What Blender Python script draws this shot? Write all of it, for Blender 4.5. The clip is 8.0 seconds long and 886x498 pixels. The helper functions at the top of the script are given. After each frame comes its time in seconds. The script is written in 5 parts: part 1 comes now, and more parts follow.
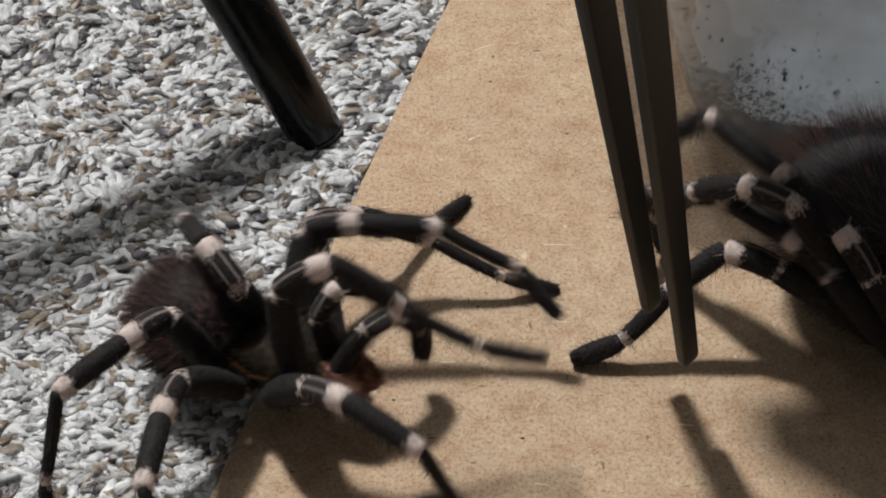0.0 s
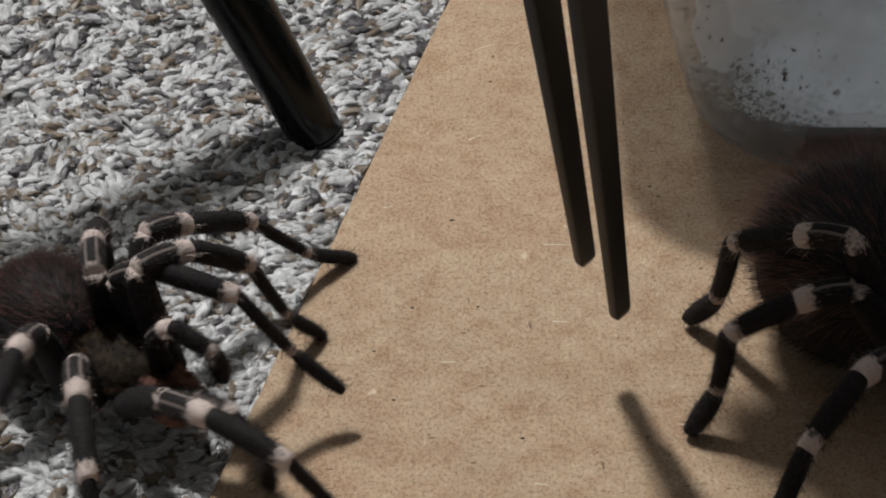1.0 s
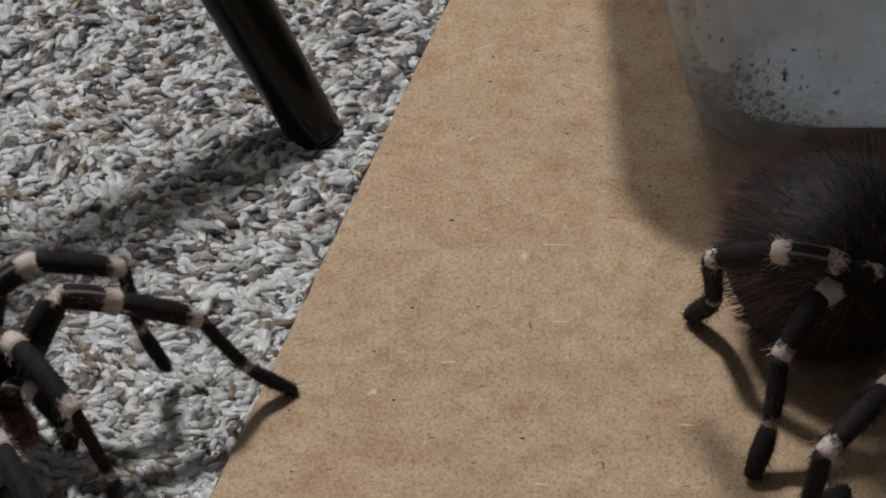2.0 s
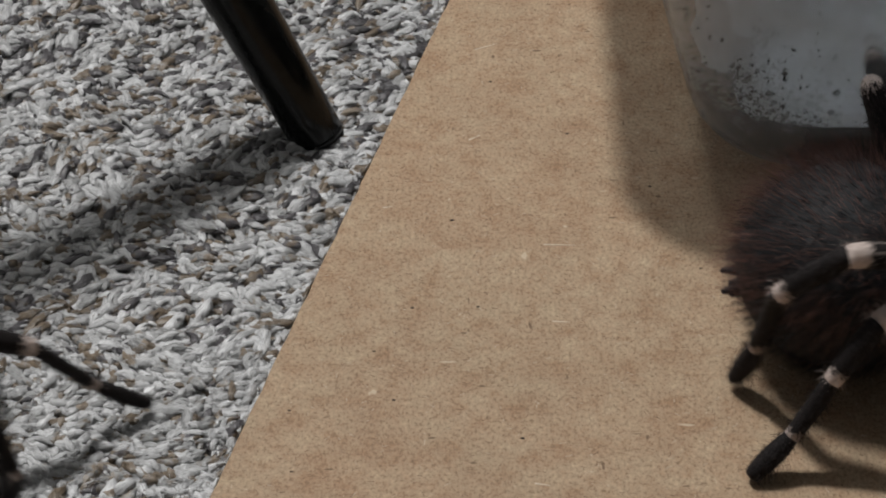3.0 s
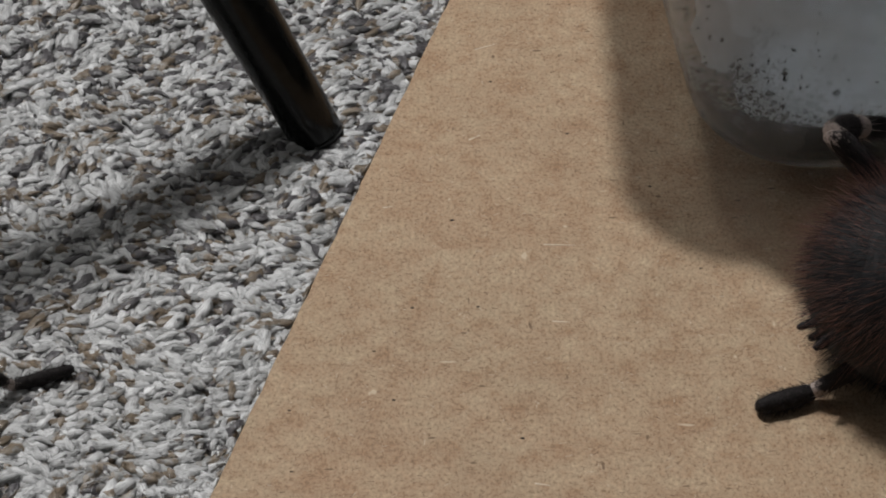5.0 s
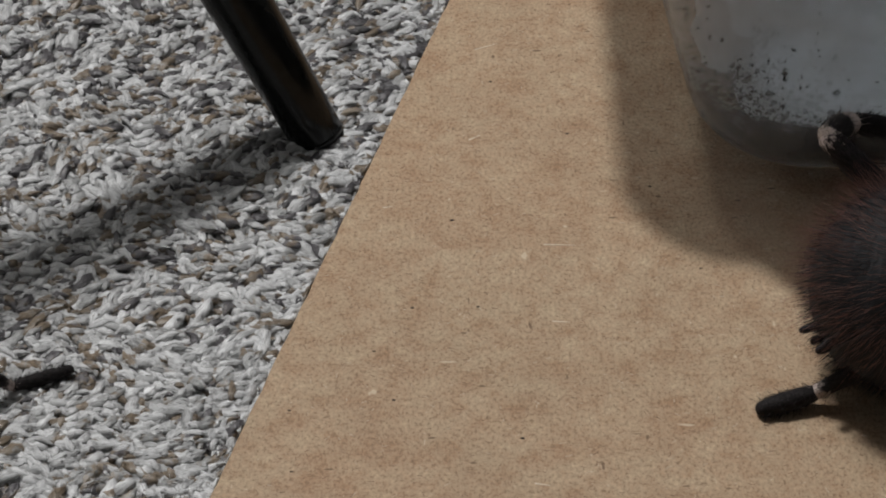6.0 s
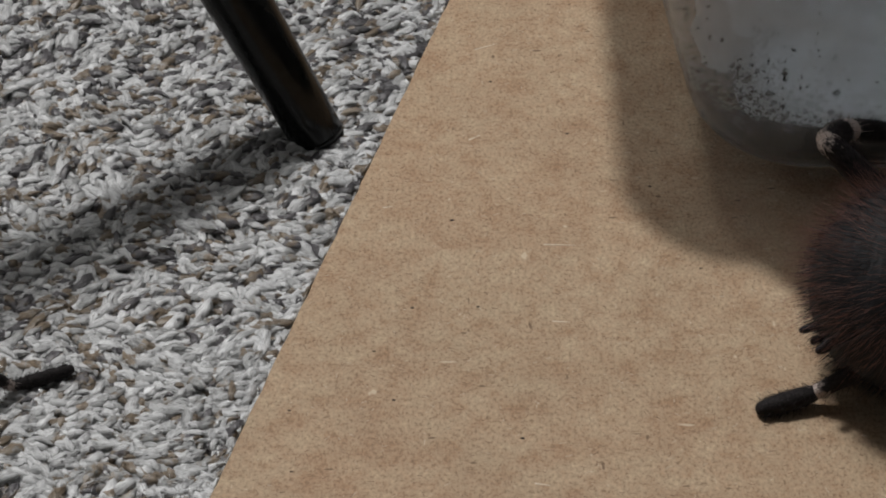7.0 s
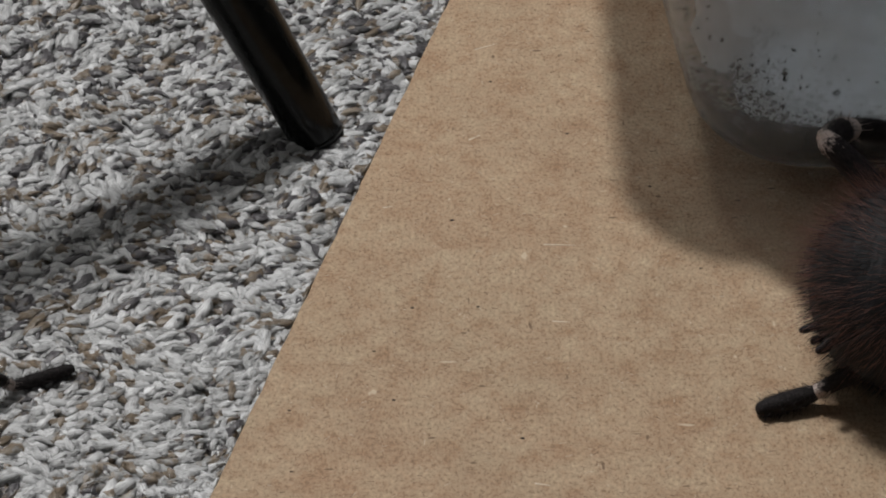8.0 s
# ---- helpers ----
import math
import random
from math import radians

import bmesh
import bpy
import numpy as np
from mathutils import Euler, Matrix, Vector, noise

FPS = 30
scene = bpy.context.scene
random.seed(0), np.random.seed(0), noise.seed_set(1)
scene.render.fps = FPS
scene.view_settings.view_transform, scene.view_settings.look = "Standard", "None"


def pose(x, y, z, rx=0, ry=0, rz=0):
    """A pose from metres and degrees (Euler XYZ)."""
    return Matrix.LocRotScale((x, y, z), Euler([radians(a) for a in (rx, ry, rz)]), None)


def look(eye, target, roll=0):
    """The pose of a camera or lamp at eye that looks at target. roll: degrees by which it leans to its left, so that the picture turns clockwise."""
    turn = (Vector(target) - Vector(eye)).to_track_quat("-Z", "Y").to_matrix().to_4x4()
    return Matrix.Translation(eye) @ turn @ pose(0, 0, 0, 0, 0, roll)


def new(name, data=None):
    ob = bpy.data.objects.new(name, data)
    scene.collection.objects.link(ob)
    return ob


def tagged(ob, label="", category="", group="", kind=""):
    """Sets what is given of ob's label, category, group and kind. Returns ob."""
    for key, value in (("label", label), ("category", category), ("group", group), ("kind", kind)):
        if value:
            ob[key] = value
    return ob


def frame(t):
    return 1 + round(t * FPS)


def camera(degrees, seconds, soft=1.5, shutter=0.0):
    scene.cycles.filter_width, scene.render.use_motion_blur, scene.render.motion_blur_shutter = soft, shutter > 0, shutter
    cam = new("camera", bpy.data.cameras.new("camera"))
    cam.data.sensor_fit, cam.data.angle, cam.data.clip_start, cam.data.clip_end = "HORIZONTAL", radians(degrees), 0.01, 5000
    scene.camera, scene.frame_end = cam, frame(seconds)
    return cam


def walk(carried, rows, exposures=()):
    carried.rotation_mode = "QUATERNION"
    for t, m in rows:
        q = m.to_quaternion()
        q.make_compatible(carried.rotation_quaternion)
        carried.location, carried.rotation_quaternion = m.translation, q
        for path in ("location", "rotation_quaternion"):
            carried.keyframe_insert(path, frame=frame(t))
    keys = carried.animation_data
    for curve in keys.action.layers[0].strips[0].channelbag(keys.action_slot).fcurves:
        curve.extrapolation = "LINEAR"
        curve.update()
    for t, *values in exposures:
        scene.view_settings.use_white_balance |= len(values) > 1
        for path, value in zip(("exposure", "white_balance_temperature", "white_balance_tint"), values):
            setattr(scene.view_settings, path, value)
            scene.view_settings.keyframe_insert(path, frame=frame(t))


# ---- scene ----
# The camera stands still on a low stand and looks down at the floor.
PITCH, REACH = radians(40), 0.55
EYE = (0.0, -REACH * math.cos(PITCH), REACH * math.sin(PITCH))
cam = camera(23, 8.0, soft=1.8, shutter=0.5)
walk(cam, [(0, look(EYE, (0, 0, 0))), (8, look(EYE, (0, 0, 0)))], [(0, 0.62), (0.3, 0.56), (0.6, 0.45), (1.0, 0.30), (1.5, 0.15), (2.8, 0.02), (8, -0.02)])

# ---- light ----
world = bpy.data.worlds.new("room_air")
scene.world = world
world.use_nodes = True
world.node_tree.nodes["Background"].inputs[0].default_value = (0.75, 0.8, 0.9, 1)
world.node_tree.nodes["Background"].inputs[1].default_value = 0.01

bulb = bpy.data.lights.new("ceiling_bulb", "POINT")
bulb.energy, bulb.shadow_soft_size, bulb.color = 152.0, 0.082, (0.992, 0.990, 0.980)
lamp = new("ceiling_bulb", bulb)
lamp.location = (-0.61, 0.71, 2.03)


# ---- materials ----
def material(name, rough=0.6, metal=0.0, spec=0.5):
    m = bpy.data.materials.new(name)
    m.use_nodes = True
    b = m.node_tree.nodes["Principled BSDF"]
    b.inputs["Roughness"].default_value = rough
    b.inputs["Metallic"].default_value = metal
    b.inputs["Specular IOR Level"].default_value = spec
    return m, m.node_tree.nodes, m.node_tree.links, b


def node(nodes, kind, **values):
    n = nodes.new(kind)
    for key, value in values.items():
        n.inputs[key.replace("_", " ")].default_value = value
    return n


def noise_at(nodes, links, scale, detail=4.0, rough=0.6, space="Object", stretch=None):
    co = nodes.new("ShaderNodeTexCoord")
    n = node(nodes, "ShaderNodeTexNoise", Scale=scale, Detail=detail, Roughness=rough)
    out = co.outputs[space]
    if stretch:
        mp = nodes.new("ShaderNodeMapping")
        mp.inputs["Scale"].default_value = stretch
        links.new(out, mp.inputs["Vector"])
        out = mp.outputs["Vector"]
    links.new(out, n.inputs["Vector"])
    return n


def ramp(nodes, links, source, stops):
    r = nodes.new("ShaderNodeValToRGB")
    while len(r.color_ramp.elements) < len(stops):
        r.color_ramp.elements.new(0.5)
    for e, (p, c) in zip(r.color_ramp.elements, stops):
        e.position, e.color = p, (*c, 1)
    links.new(source, r.inputs["Fac"])
    return r


def mix(nodes, links, fac, a, b, blend="MIX"):
    m = nodes.new("ShaderNodeMix")
    m.data_type, m.blend_type = "RGBA", blend
    for socket, v in ((m.inputs["Factor"], fac), (m.inputs["A"], a), (m.inputs["B"], b)):
        if isinstance(v, (int, float)):
            socket.default_value = v
        elif isinstance(v, tuple):
            socket.default_value = (*v, 1)
        else:
            links.new(v, socket)
    return m.outputs["Result"]


def maths(nodes, links, op, a, b=0.0):
    m = nodes.new("ShaderNodeMath")
    m.operation = op
    for socket, v in ((m.inputs[0], a), (m.inputs[1], b)):
        if isinstance(v, (int, float)):
            socket.default_value = v
        else:
            links.new(v, socket)
    return m.outputs[0]


def bump(nodes, links, bsdf, height, strength, distance):
    b = node(nodes, "ShaderNodeBump", Strength=strength, Distance=distance)
    links.new(height, b.inputs["Height"])
    links.new(b.outputs["Normal"], bsdf.inputs["Normal"])


def plain(name, color, rough=0.6, metal=0.0, grain=60.0, vary=0.2, relief=0.1, spec=0.5):
    m, n, l, b = material(name, rough, metal, spec)
    t = noise_at(n, l, grain)
    dark = tuple(c * (1 - vary) for c in color)
    light = tuple(min(1, c * (1 + vary)) for c in color)
    l.new(ramp(n, l, t.outputs["Fac"], [(0.3, dark), (0.7, light)]).outputs["Color"], b.inputs["Base Color"])
    bump(n, l, b, t.outputs["Fac"], relief, 0.0005)
    return m


def hardboard():
    """Pressed wood fibre: cloudy tan, fine speckle, dark bits and pale splinters."""
    m, n, l, b = material("pressed_hardboard", 0.62, 0.0, 0.22)
    base = ramp(n, l, noise_at(n, l, 34, 6, 0.7).outputs["Fac"], [(0.28, (0.345, 0.240, 0.157)), (0.5, (0.388, 0.278, 0.184)), (0.72, (0.425, 0.315, 0.213))])
    tint = ramp(n, l, noise_at(n, l, 13, 4, 0.65).outputs["Fac"], [(0.25, (1.03, 0.985, 0.960)), (0.5, (1.0, 1.0, 1.0)), (0.75, (0.975, 1.010, 1.02))])
    mid = ramp(n, l, noise_at(n, l, 210, 5, 0.75, stretch=(1, 0.8, 1)).outputs["Fac"], [(0.34, (0.82, 0.74, 0.68)), (0.47, (0.99, 0.965, 0.95)), (0.55, (1.0, 1.005, 1.0)), (0.68, (1.10, 1.13, 1.11))])
    clot = ramp(n, l, noise_at(n, l, 105, 3, 0.6, stretch=(0.8, 1, 1)).outputs["Fac"], [(0.32, (0.89, 0.83, 0.79)), (0.5, (1.0, 0.995, 0.99)), (0.68, (1.06, 1.085, 1.09))])
    c = mix(n, l, 1.0, base.outputs["Color"], tint.outputs["Color"], "MULTIPLY")
    c = mix(n, l, 1.0, c, clot.outputs["Color"], "MULTIPLY")
    c = mix(n, l, 0.9, c, mid.outputs["Color"], "MULTIPLY")
    fine = ramp(n, l, noise_at(n, l, 1000, 4, 0.8, stretch=(1.1, 0.85, 1)).outputs["Fac"], [(0.33, (0.52, 0.48, 0.44)), (0.5, (1, 1, 1)), (0.68, (1.28, 1.27, 1.25))])
    c = mix(n, l, 0.9, c, fine.outputs["Color"], "MULTIPLY")
    for k, (scale, shape, at, color) in enumerate(((330, (0.45, 1.5, 1), 0.735, (0.11, 0.07, 0.042)), (300, (1.6, 0.5, 1), 0.745, (0.14, 0.09, 0.055)), (210, (0.35, 1.9, 1), 0.755, (0.56, 0.45, 0.33)), (260, (1.2, 0.8, 1), 0.745, (0.54, 0.43, 0.31)))):
        co = n.new("ShaderNodeTexCoord")
        mp = n.new("ShaderNodeMapping")
        mp.inputs["Scale"].default_value = shape
        mp.inputs["Rotation"].default_value = (0, 0, 0.5 * k - 0.4)
        mp.inputs["Location"].default_value = (3.7 * k, 1.3 * k, 0)
        l.new(co.outputs["Object"], mp.inputs["Vector"])
        t = node(n, "ShaderNodeTexNoise", Scale=scale, Detail=1.5, Roughness=0.5)
        l.new(mp.outputs["Vector"], t.inputs["Vector"])
        c = mix(n, l, ramp(n, l, t.outputs["Fac"], [(at, (0, 0, 0)), (at + 0.035, (0.85, 0.85, 0.85))]).outputs["Color"], c, color)
    l.new(c, b.inputs["Base Color"])
    bump(n, l, b, noise_at(n, l, 800, 3, 0.7).outputs["Fac"], 0.25, 0.0003)
    return m


def yarn(name, gloss):
    m, n, l, b = material(name, gloss, 0.0, 0.65)
    g = n.new("ShaderNodeNewGeometry")
    patch = noise_at(n, l, 60, 2, 0.5)
    speck = noise_at(n, l, 330, 2, 0.6)
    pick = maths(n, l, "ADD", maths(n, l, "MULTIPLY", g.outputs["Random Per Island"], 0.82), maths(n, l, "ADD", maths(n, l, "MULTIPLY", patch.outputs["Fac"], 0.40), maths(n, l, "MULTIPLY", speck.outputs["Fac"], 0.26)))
    # darker yarns grow more common towards +y, shade painted in to even the brightness
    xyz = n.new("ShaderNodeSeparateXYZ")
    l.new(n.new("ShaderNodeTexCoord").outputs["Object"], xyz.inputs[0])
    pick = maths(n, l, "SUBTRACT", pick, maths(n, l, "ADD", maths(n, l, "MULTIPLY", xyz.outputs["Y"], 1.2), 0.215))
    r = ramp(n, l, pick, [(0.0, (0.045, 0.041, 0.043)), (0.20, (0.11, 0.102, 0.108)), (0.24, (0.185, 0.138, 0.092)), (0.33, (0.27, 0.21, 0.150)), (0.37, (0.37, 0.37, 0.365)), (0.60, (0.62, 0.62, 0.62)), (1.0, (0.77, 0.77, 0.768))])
    fibre = noise_at(n, l, 1.0, 2, 0.6)
    grain = n.new("ShaderNodeAttribute")
    grain.attribute_name = "grain"
    l.new(grain.outputs["Vector"], fibre.inputs["Vector"])
    c = mix(n, l, 0.9, r.outputs["Color"], ramp(n, l, fibre.outputs["Fac"], [(0.32, (0.42, 0.40, 0.40)), (0.50, (0.92, 0.92, 0.92)), (0.64, (1, 1, 1))]).outputs["Color"], "MULTIPLY")
    l.new(c, b.inputs["Base Color"])
    b.inputs["Sheen Weight"].default_value = 0.05
    bump(n, l, b, fibre.outputs["Fac"], 0.8, 0.0003)
    return m


def shell_material(name, dark, light, rough, scale, relief, spec=0.35):
    m, n, l, b = material(name, rough, 0.0, spec)
    t = noise_at(n, l, scale, 4, 0.7)
    l.new(ramp(n, l, t.outputs["Fac"], [(0.35, dark), (0.7, light)]).outputs["Color"], b.inputs["Base Color"])
    bump(n, l, b, t.outputs["Fac"], relief, 0.0004)
    return m


def thin_hair(name, dark, glow):
    """Long hair that is dark from the front and lets light shine through red from behind."""
    m, n, l, b = material(name, 0.55, 0.0, 0.3)
    b.inputs["Base Color"].default_value = (*dark, 1)
    tr = n.new("ShaderNodeBsdfTranslucent")
    l.new(ramp(n, l, noise_at(n, l, 300).outputs["Fac"], [(0.3, tuple(c * 0.6 for c in glow)), (0.7, glow)]).outputs["Color"], tr.inputs["Color"])
    mx = n.new("ShaderNodeMixShader")
    mx.inputs[0].default_value = 0.5
    l.new(b.outputs[0], mx.inputs[1])
    l.new(tr.outputs[0], mx.inputs[2])
    l.new(mx.outputs[0], n["Material Output"].inputs["Surface"])
    return m


PALE = (0.64, 0.53, 0.48)


def banded(name, start, stripes=False, root=0.0):
    """Black velvet limb with a pale band at its far end, and pale stripes along a knee."""
    m, n, l, b = material(name, 0.7, 0.0, 0.14)
    co = n.new("ShaderNodeTexCoord")
    xyz = n.new("ShaderNodeSeparateXYZ")
    l.new(co.outputs["Generated"], xyz.inputs[0])
    fuzz = noise_at(n, l, 900, 2, 0.6)
    wob = maths(n, l, "MULTIPLY", maths(n, l, "SUBTRACT", fuzz.outputs["Fac"], 0.5), 0.25)
    at = maths(n, l, "ADD", xyz.outputs["X"], wob)
    band = ramp(n, l, at, [(start - 0.03, (0, 0, 0)), (start + 0.05, (1, 1, 1))]).outputs["Color"]
    if root > 0:
        near = ramp(n, l, at, [(root - 0.03, (1, 1, 1)), (root + 0.04, (0, 0, 0))]).outputs["Color"]
        band = mix(n, l, 1.0, band, near, "ADD")
    if stripes:
        side = maths(n, l, "ABSOLUTE", maths(n, l, "SUBTRACT", xyz.outputs["Y"], 0.5))
        line = ramp(n, l, side, [(0.15, (0, 0, 0)), (0.20, (0.32, 0.32, 0.32)), (0.25, (0.32, 0.32, 0.32)), (0.30, (0, 0, 0))]).outputs["Color"]
        top = ramp(n, l, xyz.outputs["Z"], [(0.55, (0, 0, 0)), (0.65, (1, 1, 1))]).outputs["Color"]
        band = mix(n, l, 1.0, band, mix(n, l, 1.0, line, top, "MULTIPLY"), "LIGHTEN")
    grain = noise_at(n, l, 1500, 3, 0.7)
    black = ramp(n, l, grain.outputs["Fac"], [(0.3, (0.006, 0.005, 0.005)), (0.7, (0.029, 0.024, 0.024))]).outputs["Color"]
    pale = ramp(n, l, grain.outputs["Fac"], [(0.3, tuple(c * 0.7 for c in PALE)), (0.7, PALE)]).outputs["Color"]
    l.new(mix(n, l, band, black, pale), b.inputs["Base Color"])
    b.inputs["Sheen Weight"].default_value = 0.02
    bump(n, l, b, grain.outputs["Fac"], 0.6, 0.0004)
    return m


def frosted(name, clear, tint=(0.80, 0.83, 0.86), glass=0.0):
    """Cloudy plastic: part white haze that lets light through, part see-through."""
    m, n, l, b = material(name, 0.28, 0.0, 0.4)
    b.inputs["Base Color"].default_value = (*tint, 1)
    out = n["Material Output"]
    tr = n.new("ShaderNodeBsdfTranslucent")
    tr.inputs["Color"].default_value = (*tint, 1)
    tp = n.new("ShaderNodeBsdfTransparent")
    tp.inputs["Color"].default_value = (0.93, 0.94, 0.95, 1)
    haze = noise_at(n, l, 45, 5, 0.65)
    m1 = n.new("ShaderNodeMixShader")
    m1.inputs[0].default_value = 0.45
    l.new(b.outputs[0], m1.inputs[1])
    l.new(tr.outputs[0], m1.inputs[2])
    m2 = n.new("ShaderNodeMixShader")
    l.new(ramp(n, l, haze.outputs["Fac"], [(0.3, (clear + 0.08,) * 3), (0.7, (clear - 0.08,) * 3)]).outputs["Color"], m2.inputs[0])
    l.new(m1.outputs[0], m2.inputs[1])
    if glass:
        gl = node(n, "ShaderNodeBsdfGlass", Roughness=0.0, IOR=1.10)
        gl.inputs["Color"].default_value = (0.95, 0.96, 0.97, 1)
        m3 = n.new("ShaderNodeMixShader")
        m3.inputs[0].default_value = glass
        l.new(tp.outputs[0], m3.inputs[1])
        l.new(gl.outputs[0], m3.inputs[2])
        l.new(m3.outputs[0], m2.inputs[2])
    else:
        l.new(tp.outputs[0], m2.inputs[2])
    l.new(m2.outputs[0], out.inputs["Surface"])
    return m


def shade_film():
    """Shade put in as patchy dark colour, through which the plastic shows."""
    m, n, l, b = material("tub_shade_film", 0.8, 0.0, 0.2)
    b.inputs["Base Color"].default_value = (0.040, 0.034, 0.031, 1)
    tp = n.new("ShaderNodeBsdfTransparent")
    mx = n.new("ShaderNodeMixShader")
    xyz = n.new("ShaderNodeSeparateXYZ")
    l.new(n.new("ShaderNodeTexCoord").outputs["Object"], xyz.inputs[0])
    speck = ramp(n, l, noise_at(n, l, 160, 5, 0.7).outputs["Fac"], [(0.25, (0.80, 0.80, 0.80)), (0.60, (0.99, 0.99, 0.99))]).outputs["Color"]
    thin = maths(n, l, "ADD", maths(n, l, "MULTIPLY", xyz.outputs["X"], 34.0), 1.95)
    thin.node.use_clamp = True
    l.new(mix(n, l, 1.0, speck, thin, "MULTIPLY"), mx.inputs[0])
    l.new(tp.outputs[0], mx.inputs[1])
    l.new(b.outputs[0], mx.inputs[2])
    l.new(mx.outputs[0], n["Material Output"].inputs["Surface"])
    return m


BOARD = hardboard()
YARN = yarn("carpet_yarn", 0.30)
FROST = frosted("cloudy_clear_plastic", 0.90, (0.70, 0.72, 0.74), 0.72)
SHADE_FILM = shade_film()
MILK = frosted("milky_plastic", 0.10, (0.90, 0.92, 0.94))
LID = frosted("milky_lid_plastic", 0.48)
DIRT = plain("peat_crumb", (0.022, 0.015, 0.011), 0.9, grain=900, vary=0.5, relief=0.6)
TUBE = plain("black_lacquered_steel", (0.008, 0.009, 0.009), 0.14, grain=300, vary=0.3, relief=0.02, spec=0.2)
FOOT = plain("black_rubber", (0.012, 0.012, 0.012), 0.45, grain=500, vary=0.3, relief=0.1)
TONG = plain("black_matt_plastic", (0.009, 0.0085, 0.008), 0.5, grain=700, vary=0.3, relief=0.15)
PAINT = plain("matt_wall_paint", (0.12, 0.12, 0.12), 0.9, grain=8, vary=0.06, relief=0.05)
BARK = plain("dark_wood_fibre", (0.15, 0.090, 0.055), 0.8, grain=800, vary=0.4, relief=0.1)
SPLINTER = plain("pale_splinter", (0.54, 0.44, 0.33), 0.6, grain=800, vary=0.2, relief=0.1)
RUG = plain("carpet_base", (0.30, 0.29, 0.27), 0.9, grain=240, vary=0.6, relief=1.0)
FEMUR = banded("velvet_femur", 0.97)
COXA = banded("velvet_coxa", 0.78)
PATELLA = banded("velvet_knee", 0.66, True, 0.05)
TIBIA = banded("velvet_tibia", 0.80)
META = banded("velvet_metatarsus", 0.86)
TARSUS = banded("velvet_tarsus", 1.3)
CARAPACE = shell_material("dark_carapace", (0.008, 0.006, 0.005), (0.042, 0.026, 0.013), 0.7, 260, 0.6, 0.12)
BELLY = shell_material("dark_belly", (0.005, 0.005, 0.006), (0.014, 0.014, 0.016), 0.7, 500, 0.5)
JAW = shell_material("pinkish_brown_jaw", (0.075, 0.032, 0.022), (0.34, 0.17, 0.12), 0.7, 420, 0.4, 0.15)
RIM = shell_material("orange_rim_hair", (0.20, 0.075, 0.03), (0.36, 0.16, 0.07), 0.75, 700, 0.5, 0.1)
SETAE = thin_hair("long_reddish_hair", (0.012, 0.011, 0.012), (0.66, 0.34, 0.28))
DOWN = shell_material("brown_carapace_down", (0.007, 0.006, 0.005), (0.034, 0.025, 0.015), 0.75, 210, 0.1, 0.08)
BROWN = shell_material("short_brown_hair", (0.014, 0.010, 0.009), (0.075, 0.045, 0.038), 0.7, 350, 0.1, 0.15)
FUR = shell_material("short_black_hair", (0.005, 0.005, 0.006), (0.030, 0.028, 0.031), 0.5, 400, 0.1, 0.22)


# ---- mesh helpers ----
def mesh_of(name, bm, *mats, smooth=True):
    me = bpy.data.meshes.new(name)
    bm.to_mesh(me)
    bm.free()
    for m in mats:
        me.materials.append(m)
    if smooth:
        me.polygons.foreach_set("use_smooth", [True] * len(me.polygons))
    return me


def arrays(name, verts, faces, *mats, smooth=True, slots=None):
    me = bpy.data.meshes.new(name)
    me.from_pydata([tuple(v) for v in verts], [], [tuple(f) for f in faces])
    for m in mats:
        me.materials.append(m)
    if smooth:
        me.polygons.foreach_set("use_smooth", [True] * len(me.polygons))
    if slots is not None:
        me.polygons.foreach_set("material_index", list(slots))
    me.update()
    return me


def part(name, me, parent, m=None, label="", kind=""):
    ob = new(name, me)
    ob.parent = parent
    if m is not None:
        ob.matrix_basis = m
    return tagged(ob, label, kind=kind)


def box(bm, x0, y0, z0, x1, y1, z1, bevel=0.0):
    made = bmesh.ops.create_cube(bm, size=1.0)["verts"]
    for v in made:
        v.co = Vector((x0 + (v.co.x + 0.5) * (x1 - x0), y0 + (v.co.y + 0.5) * (y1 - y0), z0 + (v.co.z + 0.5) * (z1 - z0)))
    if bevel:
        bmesh.ops.bevel(bm, geom=list({e for v in made for e in v.link_edges}), offset=bevel, segments=2, affect="EDGES")


def lathe(rings, sides=16, cap=True):
    """rings: (x, radius across, radius high, z of the middle). A body along x."""
    bm = bmesh.new()
    loops = []
    for x, ry, rz, zc in rings:
        loops.append([bm.verts.new((x, ry * math.cos(2 * math.pi * k / sides), zc + rz * math.sin(2 * math.pi * k / sides))) for k in range(sides)])
    for a, b in zip(loops, loops[1:]):
        for k in range(sides):
            bm.faces.new((a[k], a[(k + 1) % sides], b[(k + 1) % sides], b[k]))
    if cap:
        bm.faces.new(loops[0][::-1])
        bm.faces.new(loops[-1])
    bmesh.ops.recalc_face_normals(bm, faces=bm.faces)
    return bm


